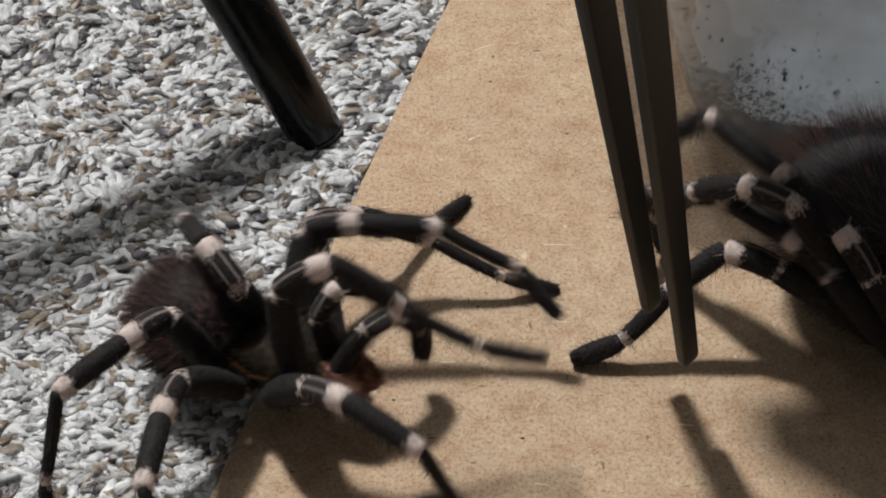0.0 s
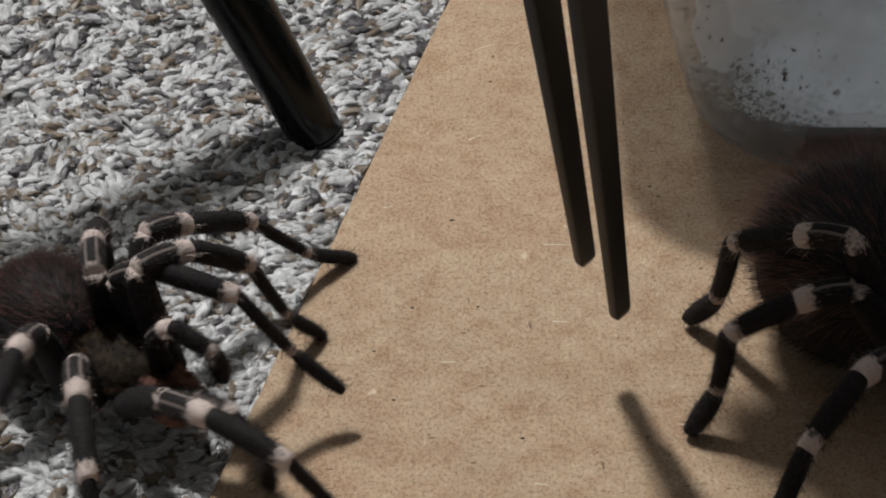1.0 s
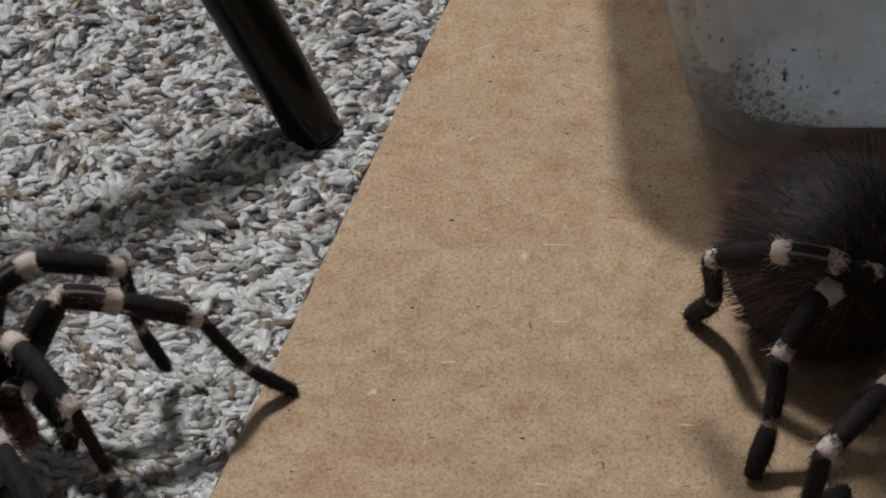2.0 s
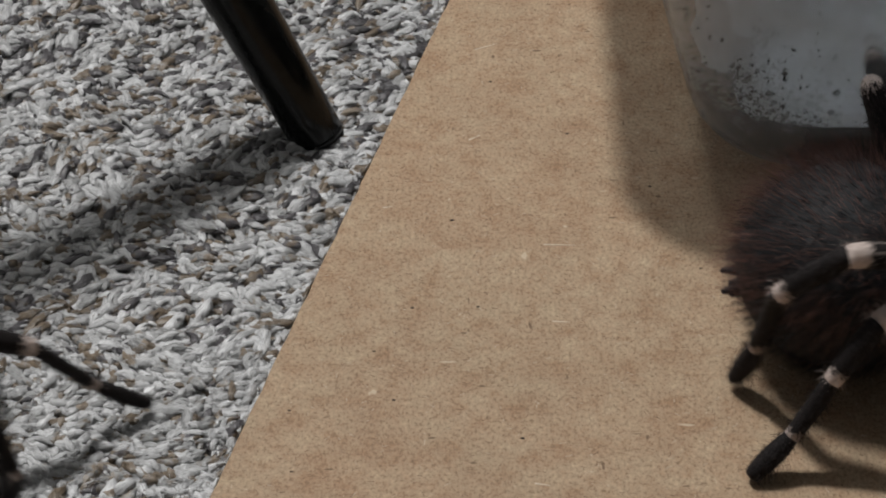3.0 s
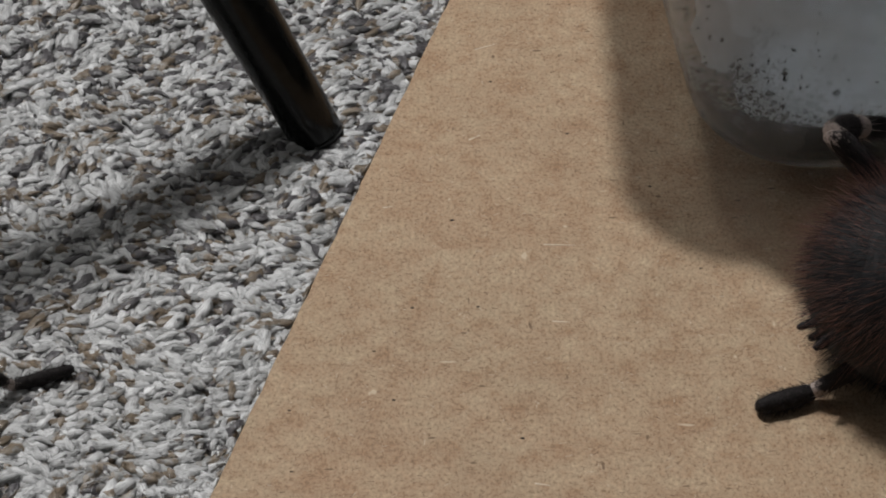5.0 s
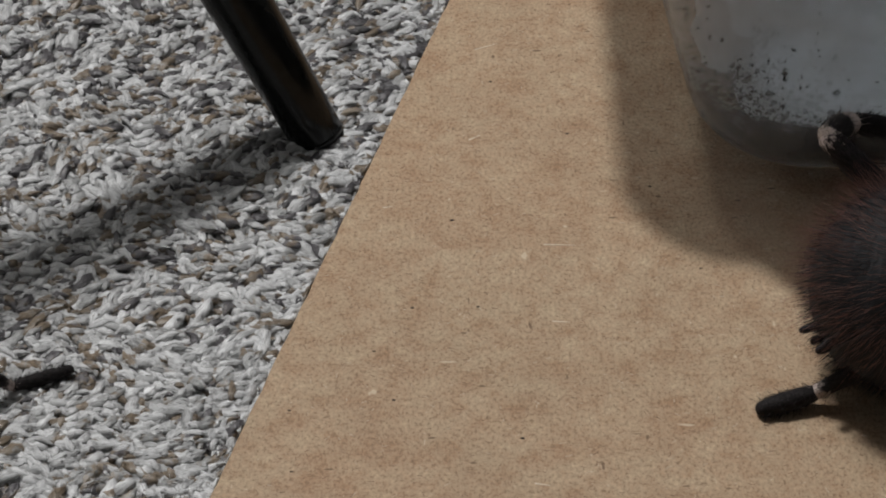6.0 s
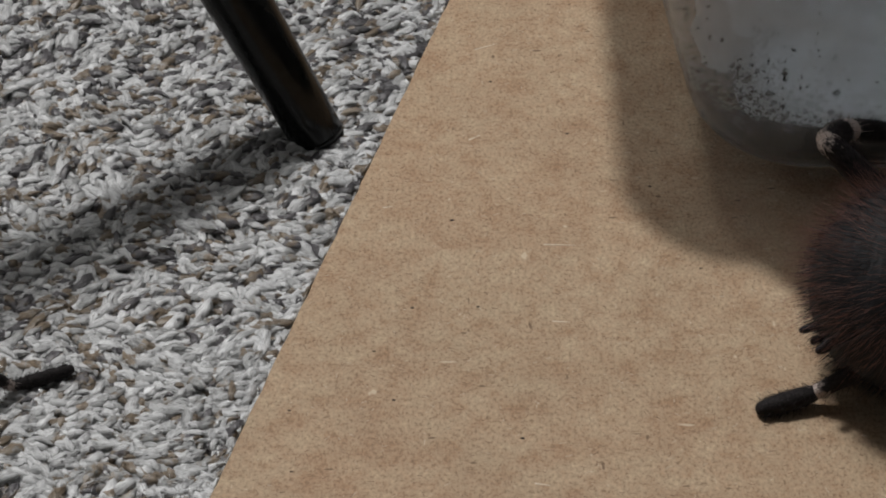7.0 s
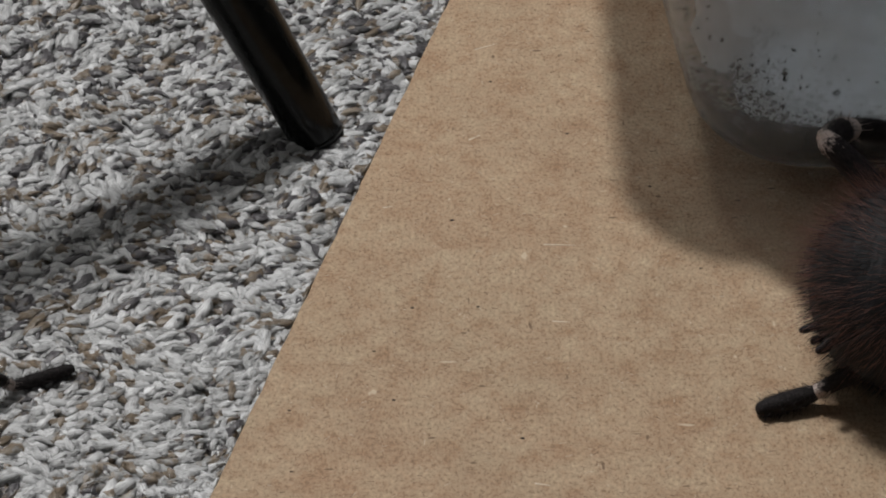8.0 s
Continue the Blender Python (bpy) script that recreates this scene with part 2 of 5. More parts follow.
# ---- room ----
def room():
    bm = bmesh.new()
    box(bm, -1.8, -1.8, -0.05, 1.8, 1.8, -0.0062)
    tagged(new("floor", mesh_of("floor", bm, RUG, smooth=False)), "grey flecked carpet floor of a room", "floor", kind="structure")
    for name, b in (("wall_north", (-1.9, 1.8, -0.05, 1.9, 1.9, 2.4)), ("wall_south", (-1.9, -1.9, -0.05, 1.9, -1.8, 2.4)),
                    ("wall_east", (1.8, -1.8, -0.05, 1.9, 1.8, 2.4)), ("wall_west", (-1.9, -1.8, -0.05, -1.8, 1.8, 2.4)),
                    ("ceiling", (-1.9, -1.9, 2.4, 1.9, 1.9, 2.5))):
        bm = bmesh.new()
        box(bm, *b)
        tagged(new(name, mesh_of(name, bm, PAINT, smooth=False)), "plain grey painted " + name.split("_")[0] + " of the room", name.split("_")[0], kind="structure")


# the board's left edge runs from EDGE_A to EDGE_B
EDGE_A, EDGE_B = Vector((-0.0520, -0.0862)), Vector((0.0018, 0.1134))


def edge_x(y):
    return EDGE_A.x + (EDGE_B.x - EDGE_A.x) * (y - EDGE_A.y) / (EDGE_B.y - EDGE_A.y)


def board():
    bm = bmesh.new()
    y0, y1, right = -0.40, 0.50, 0.60
    rnd = random.Random(4)
    steps = 240
    left = [bm.verts.new((edge_x(y0 + (y1 - y0) * k / steps) + rnd.uniform(-0.00018, 0.00018), y0 + (y1 - y0) * k / steps, 0)) for k in range(steps + 1)]
    f = bm.faces.new([*left[::-1], bm.verts.new((right, y0, 0)), bm.verts.new((right, y1, 0))])
    if f.normal.z < 0:
        f.normal_flip()
    ext = bmesh.ops.extrude_face_region(bm, geom=[f])["geom"]
    for v in (g for g in ext if isinstance(g, bmesh.types.BMVert)):
        v.co.z = -0.0032
    bmesh.ops.recalc_face_normals(bm, faces=bm.faces)
    edge = [e for e in bm.edges if abs(e.verts[0].co.z) < 1e-6 and abs(e.verts[1].co.z) < 1e-6]
    bmesh.ops.bevel(bm, geom=edge, offset=0.00025, segments=1, affect="EDGES")
    tagged(new("hardboard_sheet", mesh_of("hardboard_sheet", bm, BOARD, smooth=False)), "thin brown pressed hardboard sheet lying on the carpet", "board")


def flecks():
    """Pale splinters and dark bark bits pressed into the sheet's face."""
    bm = bmesh.new()
    for x, y, long, turn in ((0.0295, 0.0016, 0.0080, -2), (0.0122, 0.0894, 0.0071, 25), (0.0287, -0.0275, 0.0043, -4), (0.0085, 0.0466, 0.0040, 35), (-0.0143, 0.0168, 0.0025, 11), (0.0223, -0.0820, 0.0036, -11)):
        made = bmesh.ops.create_cube(bm, size=1.0)["verts"]
        for v in made:
            taper = 0.35 if v.co.x > 0 else 1.0
            v.co = pose(x, y, 0.00004, 0, 0, turn) @ Vector((v.co.x * long, v.co.y * 0.00050 * taper, v.co.z * 0.00008 * taper))
    tagged(new("wood_splinters", mesh_of("wood_splinters", bm, SPLINTER, smooth=False)), "pale wood splinters in the face of the hardboard", "splinters", kind="stuff")
    bm = bmesh.new()
    for x, y, r in ((0.0334, 0.0483, 0.0006), (0.0132, 0.0723, 0.0006), (-0.0357, -0.0583, 0.0005), (-0.0341, -0.0780, 0.0005), (-0.0115, -0.0548, 0.0006), (-0.0165, -0.0381, 0.0005), (0.0023, 0.0115, 0.0007), (0.0086, -0.0220, 0.0006), (0.0182, -0.0674, 0.0006), (0.0541, 0.0255, 0.0006), (0.0644, -0.0075, 0.0005), (-0.0075, -0.0224, 0.0006)):
        made = bmesh.ops.create_icosphere(bm, subdivisions=1, radius=1.0)["verts"]
        for v in made:
            v.co = Vector((x + v.co.x * r, y + v.co.y * r * 0.6, v.co.z * 0.00012))
    # loose hair-fine fibres, dark and pale, lying every way
    rng = np.random.default_rng(21)
    for name, n, mat, label in (("dark_fibres", 1500, BARK, "hair-fine dark wood fibres in the face of the hardboard"), ("pale_fibres", 900, SPLINTER, "hair-fine pale wood fibres in the face of the hardboard")):
        y = rng.uniform(-0.10, 0.14, n)
        x = np.array([edge_x(v) for v in y]) + 0.0015 + rng.uniform(0, 0.17, n)
        way = rng.normal(0, 0.9, n)
        long = rng.uniform(0.0005, 0.0018, n)
        wide = rng.uniform(0.00004, 0.00008, n)
        turn = rng.normal(0, 0.7, n)
        verts, faces = [], []
        for k in range(n):
            px, py, a = x[k], y[k], way[k]
            for step in range(4):
                sx, sy = -math.sin(a) * wide[k], math.cos(a) * wide[k]
                verts += [(px + sx, py + sy, 0.00003), (px, py, 0.00010), (px - sx, py - sy, 0.00003)]
                px, py, a = px + math.cos(a) * long[k] / 3, py + math.sin(a) * long[k] / 3, a + turn[k] / 3
            for step in range(3):
                b = k * 12 + step * 3
                faces += [(b, b + 3, b + 4, b + 1), (b + 1, b + 4, b + 5, b + 2)]
        tagged(new(name, arrays(name, verts, faces, mat)), label, "wood fibres", kind="stuff")
    tagged(new("bark_bits", mesh_of("bark_bits", bm, DIRT, smooth=False)), "tiny dark bark bits in the face of the hardboard", "bark bits", kind="stuff")


def carpet():
    """Twisted yarn tufts, lying every way, joined into one pile, with loose fibres on them."""
    rng = np.random.default_rng(7)
    step = 0.0024
    xs, ys = np.meshgrid(np.arange(-0.146, 0.020, step), np.arange(-0.102, 0.136, step))
    pts = np.column_stack([xs.ravel(), ys.ravel()])
    pts = np.concatenate([pts, pts + step / 2])
    pts = pts + rng.uniform(-0.0020, 0.0020, pts.shape)
    pts = pts[pts[:, 0] < edge_x(pts[:, 1]) + 0.0005]
    n = len(pts)
    rings, sides = 9, 7
    small = rng.random(n) < 0.32
    length = np.where(small, rng.uniform(0.0035, 0.0060, n), rng.uniform(0.0070, 0.0130, n))
    radius = np.where(small, rng.uniform(0.0006, 0.0010, n), rng.uniform(0.0011, 0.0019, n))
    flow = np.array([noise.noise(Vector((p[0] * 38, p[1] * 38, 3.0))) for p in pts])
    yaw = rng.normal(0.35, 0.50, n) + flow * 2.4
    lift = rng.uniform(-0.25, 0.55, n)
    bend = rng.normal(0, 1.3, n)
    hill = np.array([noise.noise(Vector((p[0] * 75, p[1] * 75, 9.0))) for p in pts])
    zc = -0.0030 + rng.uniform(-0.0009, 0.0006, n) + 0.0016 * hill + np.where(small, 0.0006, 0.0)
    phase = rng.uniform(0, 6.28, n)

    def lay(t, s, angle, fat):
        """Points on the yarns t, at s along them (-0.5 to 0.5) and at an angle round them."""
        swing = bend[t] * s
        twist = phase[t] + s * 4.2 * (length[t] / 0.006)
        taper = np.sqrt(np.clip(1 - np.clip(np.abs(s) * 2, 0, 1) ** 2.3, 0, 1)) * 0.90 + 0.10
        r = radius[t] * taper * (1 + 0.20 * np.cos(3 * (angle - twist))) * fat
        x = s * length[t] * np.cos(swing)
        y = s * length[t] * np.sin(swing) + r * np.cos(angle)
        z = -(np.abs(bend[t]) * 0.0009 + 0.0006) * (s * 2) ** 2 + 0.78 * r * np.sin(angle)
        x, z = x * np.cos(lift[t]) - z * np.sin(lift[t]), x * np.sin(lift[t]) + z * np.cos(lift[t])
        return np.stack([x * np.cos(yaw[t]) - y * np.sin(yaw[t]) + pts[t, 0], x * np.sin(yaw[t]) + y * np.cos(yaw[t]) + pts[t, 1], z + zc[t]], -1)

    def pressed(p):
        """The sheet presses the yarn back at its edge."""
        lim = edge_x(p[..., 1]) - 0.0003
        p[..., 0] = np.where(p[..., 0] > lim, lim - 0.15 * (p[..., 0] - lim), p[..., 0])
        return p

    j, k = np.meshgrid(np.arange(rings), np.arange(sides), indexing="ij")
    every = np.repeat(np.arange(n), rings * sides)
    s0, a0 = np.tile(j.ravel() / (rings - 1) - 0.5, n), np.tile(k.ravel() * 2 * np.pi / sides, n)
    verts = pressed(lay(every, s0, a0, 1 + rng.uniform(-0.14, 0.14, len(every))))
    k = np.arange(sides)
    quad = np.concatenate([np.stack([j * sides + k, j * sides + (k + 1) % sides, (j + 1) * sides + (k + 1) % sides, (j + 1) * sides + k], -1) for j in range(rings - 1)])
    faces = (np.arange(n)[:, None, None] * rings * sides + quad[None]).reshape(-1, 4)
    # filaments that run along each yarn, rooted in it, and come loose towards their tips
    pick = rng.choice(len(verts), min(len(verts), 380000), replace=False)
    pick = pick[(verts[pick, 2] > -0.0048) & (verts[pick, 0] < edge_x(verts[pick, 1]) - 0.0006)]
    m = len(pick)
    t, s1, a1 = every[pick], s0[pick], a0[pick]
    run = rng.uniform(0.0026, 0.0068, m) / length[t] * np.where(s1 + rng.normal(0, 0.3, m) > 0, 1, -1)
    thin = rng.uniform(0.00008, 0.00017, m) / radius[t]
    drift = rng.normal(0, 0.38, m) + run * 1.6
    loose = rng.uniform(1.04, 1.36, m)
    stray = rng.normal(0, 1, (m, 3)) * (rng.random(m) < 0.6)[:, None] * 0.0009
    centre = pressed(lay(t, s1 + run * 0.5, a1 + drift * 0.5, loose))
    broad = pressed(lay(t, s1 + run * 0.5, a1 + drift * 0.5 + thin, loose))
    tip = pressed(lay(t, s1 + run, a1 + drift, loose * rng.uniform(0.9, 1.5, m)) + stray)
    heel = pressed(lay(t, s1, a1 + thin, 1.06))
    extra = np.stack([heel, centre, broad, tip], 1).reshape(-1, 3)
    base = len(verts) + np.arange(m) * 4
    quads = np.concatenate([faces, np.stack([pick, base, base + 2, base + 1], -1)])
    tris = np.stack([base + 1, base + 2, base + 3], -1)
    verts = np.concatenate([verts, extra])
    me = bpy.data.meshes.new("carpet_pile")
    me.vertices.add(len(verts))
    me.vertices.foreach_set("co", verts.ravel())
    me.loops.add(quads.size + tris.size)
    me.loops.foreach_set("vertex_index", np.concatenate([quads.ravel(), tris.ravel()]))
    me.polygons.add(len(quads) + len(tris))
    me.polygons.foreach_set("loop_start", np.concatenate([np.arange(0, quads.size, 4), quads.size + np.arange(0, tris.size, 3)]))
    me.polygons.foreach_set("use_smooth", np.ones(len(quads) + len(tris), bool))
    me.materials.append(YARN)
    me.update(calc_edges=True)
    # the run of the fibres: slow along a yarn, quick across it
    core = np.stack([s0 * length[every] * 420 + every * 3.7, np.cos(a0) * radius[every] * 5000, np.sin(a0) * radius[every] * 5000 + every * 1.3], -1)
    own = np.repeat(np.stack([rng.uniform(0, 90, m), rng.uniform(0, 90, m), rng.uniform(0, 90, m)], -1), 4, axis=0)
    me.attributes.new("grain", "FLOAT_VECTOR", "POINT").data.foreach_set("vector", np.concatenate([core, own]).ravel())
    me.validate()
    tagged(new("carpet_pile", me), "grey, white and tan flecked twisted yarn pile", "carpet", kind="stuff")


def tube_leg():
    """A leaning furniture leg of black tube with a rubber end."""
    root = new("furniture_leg")
    foot, lean = Vector((-0.0345, 0.0512, -0.0018)), Vector((-0.492, 0.155, 1.0)).normalized()
    q = lean.to_track_quat("X", "Z").to_matrix().to_4x4()
    root.matrix_basis = Matrix.Translation(foot) @ q
    r = 0.0074
    part("tube", mesh_of("tube", lathe([(-0.0008, r * 0.97, r * 0.97, 0), (-0.0003, r, r, 0), (0.03, r * 1.10, r * 1.10, 0), (0.06, r * 1.21, r * 1.21, 0), (0.10, r * 1.33, r * 1.33, 0), (0.55, r * 1.45, r * 1.45, 0)], 56), TUBE), root)
    part("rubber_end", mesh_of("rubber_end", lathe([(-0.003, r * 0.86, r * 0.86, 0), (-0.0015, r * 0.97, r * 0.97, 0), (-0.0011, r * 0.99, r * 0.99, 0), (-0.0009, r * 0.95, r * 0.95, 0)], 56), FOOT), root, label="black rubber end cap")
    tagged(root, "leaning glossy black tubular metal furniture leg on carpet", "furniture leg")


def rounded(w, d, r, n=10):
    """Corners of a rounded rectangle about its middle."""
    out = []
    for cx, cy, a0 in ((w / 2 - r, d / 2 - r, 0), (-w / 2 + r, d / 2 - r, 90), (-w / 2 + r, -d / 2 + r, 180), (w / 2 - r, -d / 2 + r, 270)):
        out += [(cx + r * math.cos(radians(a0 + 90 * k / n)), cy + r * math.sin(radians(a0 + 90 * k / n))) for k in range(n + 1)]
    return out


TUB = Vector((0.1220, 0.0640, 0.0004))
TUB_W, TUB_D, TUB_R = 0.114, 0.082, 0.032


def tub():
    root = new("plastic_tub")
    root.location = TUB
    def skin(levels):
        bm = bmesh.new()
        loops = []
        for z, grow in levels:
            loops.append([bm.verts.new((x, y, z)) for x, y in rounded(TUB_W + 2 * grow, TUB_D + 2 * grow, max(0.004, TUB_R + grow))])
        for a, b in zip(loops, loops[1:]):
            for k in range(len(a)):
                bm.faces.new((a[k], a[(k + 1) % len(a)], b[(k + 1) % len(a)], b[k]))
        bm.faces.new(loops[0])
        bm.faces.new(loops[-1])
        bmesh.ops.recalc_face_normals(bm, faces=bm.faces)
        return bm
    f = 0.28
    H = 0.088
    up = [(0.0, -0.0150), (0.0005, -0.0115), (0.0018, -0.0080), (0.0042, -0.0046), (0.0078, -0.0018), (0.0125, 0.0), (0.03, 0.020 * f), (0.06, 0.050 * f), (H, 0.078 * f)]
    inner = [(z + 0.0009, g - 0.0011) for z, g in up[::-1]]
    inner[0] = (H, 0.078 * f - 0.0011)
    part("wall", mesh_of("tub_wall", skin(up + inner), FROST), root, label="cloudy translucent plastic shell")
    part("rim", mesh_of("tub_rim", skin([(H - 0.004, 0.078 * f), (H - 0.004, 0.078 * f + 0.003), (H + 0.001, 0.078 * f + 0.003), (H + 0.001, 0.078 * f - 0.0005), (H + 0.0002, 0.078 * f - 0.0006)]), FROST), root)
    bm = bmesh.new()
    loops = [[bm.verts.new((x, y + 0.0035, z)) for x, y in rounded(TUB_W - 2 * g, TUB_D - 0.007 - 2 * g, TUB_R - 0.012)] for z, g in ((0.0011, 0.0162), (0.0011, 0.0152), (0.0017, 0.0152), (0.0018, 0.0158))]
    for a, b in zip(loops, loops[1:]):
        for k in range(len(a)):
            bm.faces.new((a[k], a[(k + 1) % len(a)], b[(k + 1) % len(a)], b[k]))
    bm.faces.new(loops[0])
    bm.faces.new(loops[-1])
    bmesh.ops.recalc_face_normals(bm, faces=bm.faces)
    part("base", mesh_of("tub_base", bm, MILK), root, label="milky white flat base")
    bm = bmesh.new()
    loops = [[bm.verts.new((x, y, z)) for x, y in rounded(TUB_W + 2 * g, TUB_D + 2 * g, TUB_R + g)] for z, g in ((0.0018, -0.0175), (0.0026, -0.0110), (0.0056, -0.0062), (0.0130, -0.0024), (0.040, 0.0062), (0.080, 0.0172))]
    for a, b in zip(loops, loops[1:]):
        for k in range(len(a)):
            if a[k].co.y > 0.010 and a[k].co.x > -0.050:
                bm.faces.new((a[k], a[(k + 1) % len(a)], b[(k + 1) % len(a)], b[k]))
    part("back_wall", mesh_of("tub_back_wall", bm, MILK), root, label="milky back wall")
    # dark band painted for the shade seen through the tub's front curve
    bm = bmesh.new()
    loops = [[bm.verts.new((x, y, z)) for x, y in rounded(TUB_W + 2 * g, TUB_D + 2 * g, TUB_R + g)] for z, g in ((0.0027, -0.0128), (0.0033, -0.0092), (0.0056, -0.0060), (0.0092, -0.0032), (0.0135, -0.0016), (0.0180, -0.0004), (0.0215, 0.0006))]
    for a, b in zip(loops, loops[1:]):
        for k in range(len(a)):
            if a[k].co.y < -0.002:
                bm.faces.new((a[k], a[(k + 1) % len(a)], b[(k + 1) % len(a)], b[k]))
    part("tub_shade", mesh_of("tub_shade", bm, SHADE_FILM), root, label="dark layer added for the shade in the tub's front curve")
    tagged(root, "cloudy translucent plastic tub with dirt specks on the board", "plastic tub")


def crumbs():
    """Peat crumbs that cling inside the tub, along its base and on its walls."""
    rnd = random.Random(11)
    bm = bmesh.new()
    outline = [(x, y + 0.0035) for x, y in rounded(TUB_W - 0.030, TUB_D - 0.037, TUB_R - 0.012, 14)]
    front = [p for p in outline if p[1] < 0.012 and p[0] < 0.045]
    places = []
    corner = [p for p in front if p[0] < -0.012]
    for k in range(480):
        x, y = rnd.choice(corner if k % 5 else front)
        g = abs(rnd.gauss(0, 0.0050)) - 0.0010
        c = Vector((x, y)).normalized()
        places.append((x - c.x * g + rnd.gauss(0, 0.0012), y - c.y * g + rnd.gauss(0, 0.0012), 0.0024, rnd.choice((0.0002, 0.0002, 0.0003, 0.0003, 0.0004, 0.0006))))
    for _ in range(60):
        places.append((rnd.uniform(-0.040, 0.030), rnd.uniform(-0.026, 0.028), 0.0024, rnd.choice((0.0003, 0.0004, 0.0007))))
    for _ in range(50):
        places.append((0.0 + rnd.gauss(0.006, 0.006), -0.014 + rnd.gauss(0, 0.005), 0.0024, rnd.choice((0.0002, 0.0003, 0.0007))))
    for _ in range(150):  # on the side wall
        z = rnd.uniform(0.008, 0.050)
        g = (z - 0.0125) * 0.28 - 0.0024
        x, y = rnd.choice([p for p in rounded(TUB_W + 2 * g, TUB_D + 2 * g, TUB_R + g, 14) if p[0] < -0.030 and p[1] < 0.030])
        places.append((x, y, z, rnd.choice((0.0003, 0.0004, 0.0005, 0.0006))))
    for x, y, z, r in places:
        made = bmesh.ops.create_icosphere(bm, subdivisions=1, radius=1.0)["verts"]
        sx, sy, sz = (r * rnd.uniform(0.5, 1.8) for _ in range(3))
        for v in made:
            k = rnd.uniform(0.5, 1.4)
            v.co = Vector((x + v.co.x * sx * k, y + v.co.y * sy * k, z + v.co.z * sz * 0.6 * k))
    ob = new("peat_crumbs", mesh_of("peat_crumbs", bm, DIRT, smooth=False))
    ob.location = TUB
    tagged(ob, "dark peat crumbs stuck inside the plastic tub", "dirt", kind="stuff")


def shade_lid():
    """An unseen lid added across the tub; jutting out, it shades the board."""
    bm = bmesh.new()
    w, d, r = 0.150, 0.150, 0.032
    levels = [(0.0, -0.001), (0.0, 0.0), (0.004, 0.0), (0.005, -0.001), (0.005, -0.004), (0.0018, -0.0055)]
    loops = [[bm.verts.new((x, y, z)) for x, y in rounded(w + 2 * g, d + 2 * g, r + g)] for z, g in levels]
    for a, b in zip(loops, loops[1:]):
        for k in range(len(a)):
            bm.faces.new((a[k], a[(k + 1) % len(a)], b[(k + 1) % len(a)], b[k]))
    bm.faces.new(loops[0])
    bm.faces.new(loops[-1])
    bmesh.ops.recalc_face_normals(bm, faces=bm.faces)
    ob = new("shade_lid", mesh_of("shade_lid", bm, LID))
    ob.matrix_basis = pose(0.092, 0.101, TUB.z + 0.0896)
    tagged(ob, "unseen cloudy plastic lid added across the tub to shade the board", "lid")


# ---- tarantulas ----
def strands(name, roots, dirs, lengths, width, mats, sag=0.25, slots=None, curl=0.15, seed=1):
    """Fine tapered hairs: a two-step blade each, joined."""
    rng = np.random.default_rng(seed)
    n = len(roots)
    dirs = dirs / np.linalg.norm(dirs, axis=1, keepdims=True)
    side = np.cross(dirs, rng.normal(size=(n, 3)))
    side /= np.linalg.norm(side, axis=1, keepdims=True)
    drift = rng.normal(size=(n, 3)) * curl
    drift[:, 2] -= sag
    mid = roots + dirs * lengths[:, None] * 0.55 + drift * lengths[:, None] * 0.10
    tip = roots + dirs * lengths[:, None] + drift * lengths[:, None] * 0.42
    w = side * width * 0.5
    v = np.stack([roots - w, roots + w, mid - w * 0.75, mid + w * 0.75, tip], 1).reshape(-1, 3)
    k = np.arange(n) * 5
    faces = []
    slot = []
    for i in range(n):
        b = int(k[i])
        faces.append((b, b + 1, b + 3, b + 2))
        faces.append((b + 2, b + 3, b + 4))
        if slots is not None:
            slot += [slots[i], slots[i]]
    return arrays(name, v.tolist(), faces, *mats, smooth=False, slots=slot if slots is not None else None)


SEG = {  # length, near radius, middle radius, far radius, arch
    "femur": (0.0240, 0.0024, 0.0034, 0.0027, 0.0010),
    "patella": (0.0125, 0.0025, 0.0029, 0.0024, 0.0006),
    "tibia": (0.0190, 0.0023, 0.0025, 0.0020, 0.0003),
    "metatarsus": (0.0205, 0.0017, 0.00175, 0.0015, -0.0003),
    "tarsus": (0.0150, 0.0014, 0.0020, 0.0013, -0.0002),
    "palp_femur": (0.0160, 0.0019, 0.0024, 0.0020, 0.0008),
    "palp_patella": (0.0090, 0.0020, 0.0023, 0.0020, 0.0004),
    "palp_tibia": (0.0110, 0.0019, 0.0021, 0.0018, 0.0),
    "palp_tarsus": (0.0100, 0.0017, 0.0021, 0.0015, 0.0),
}
LEG = ("femur", "patella", "tibia", "metatarsus", "tarsus")
PALP = ("palp_femur", "palp_patella", "palp_tibia", "palp_tarsus")
LOOKS = {"femur": FEMUR, "patella": PATELLA, "tibia": TIBIA, "metatarsus": META, "tarsus": TARSUS,
         "palp_femur": FEMUR, "palp_patella": PATELLA, "palp_tibia": TIBIA, "palp_tarsus": TARSUS}
HAIRS = {"femur": 900, "patella": 500, "tibia": 900, "metatarsus": 800, "tarsus": 900}


def radius_at(u, spec):
    L, r0, rm, r1, arch = spec
    r = (r0 * (1 - u) ** 2 + 2 * u * (1 - u) * (2 * rm - 0.5 * (r0 + r1)) + r1 * u * u)
    end = 0.0011 / L
    if u < end:
        r *= math.sqrt(max(0.0, 1 - ((end - u) / end) ** 2)) * 0.45 + 0.55
    if u > 1 - end:
        r *= math.sqrt(max(0.0, 1 - ((u - 1 + end) / end) ** 2)) * 0.45 + 0.55
    return r


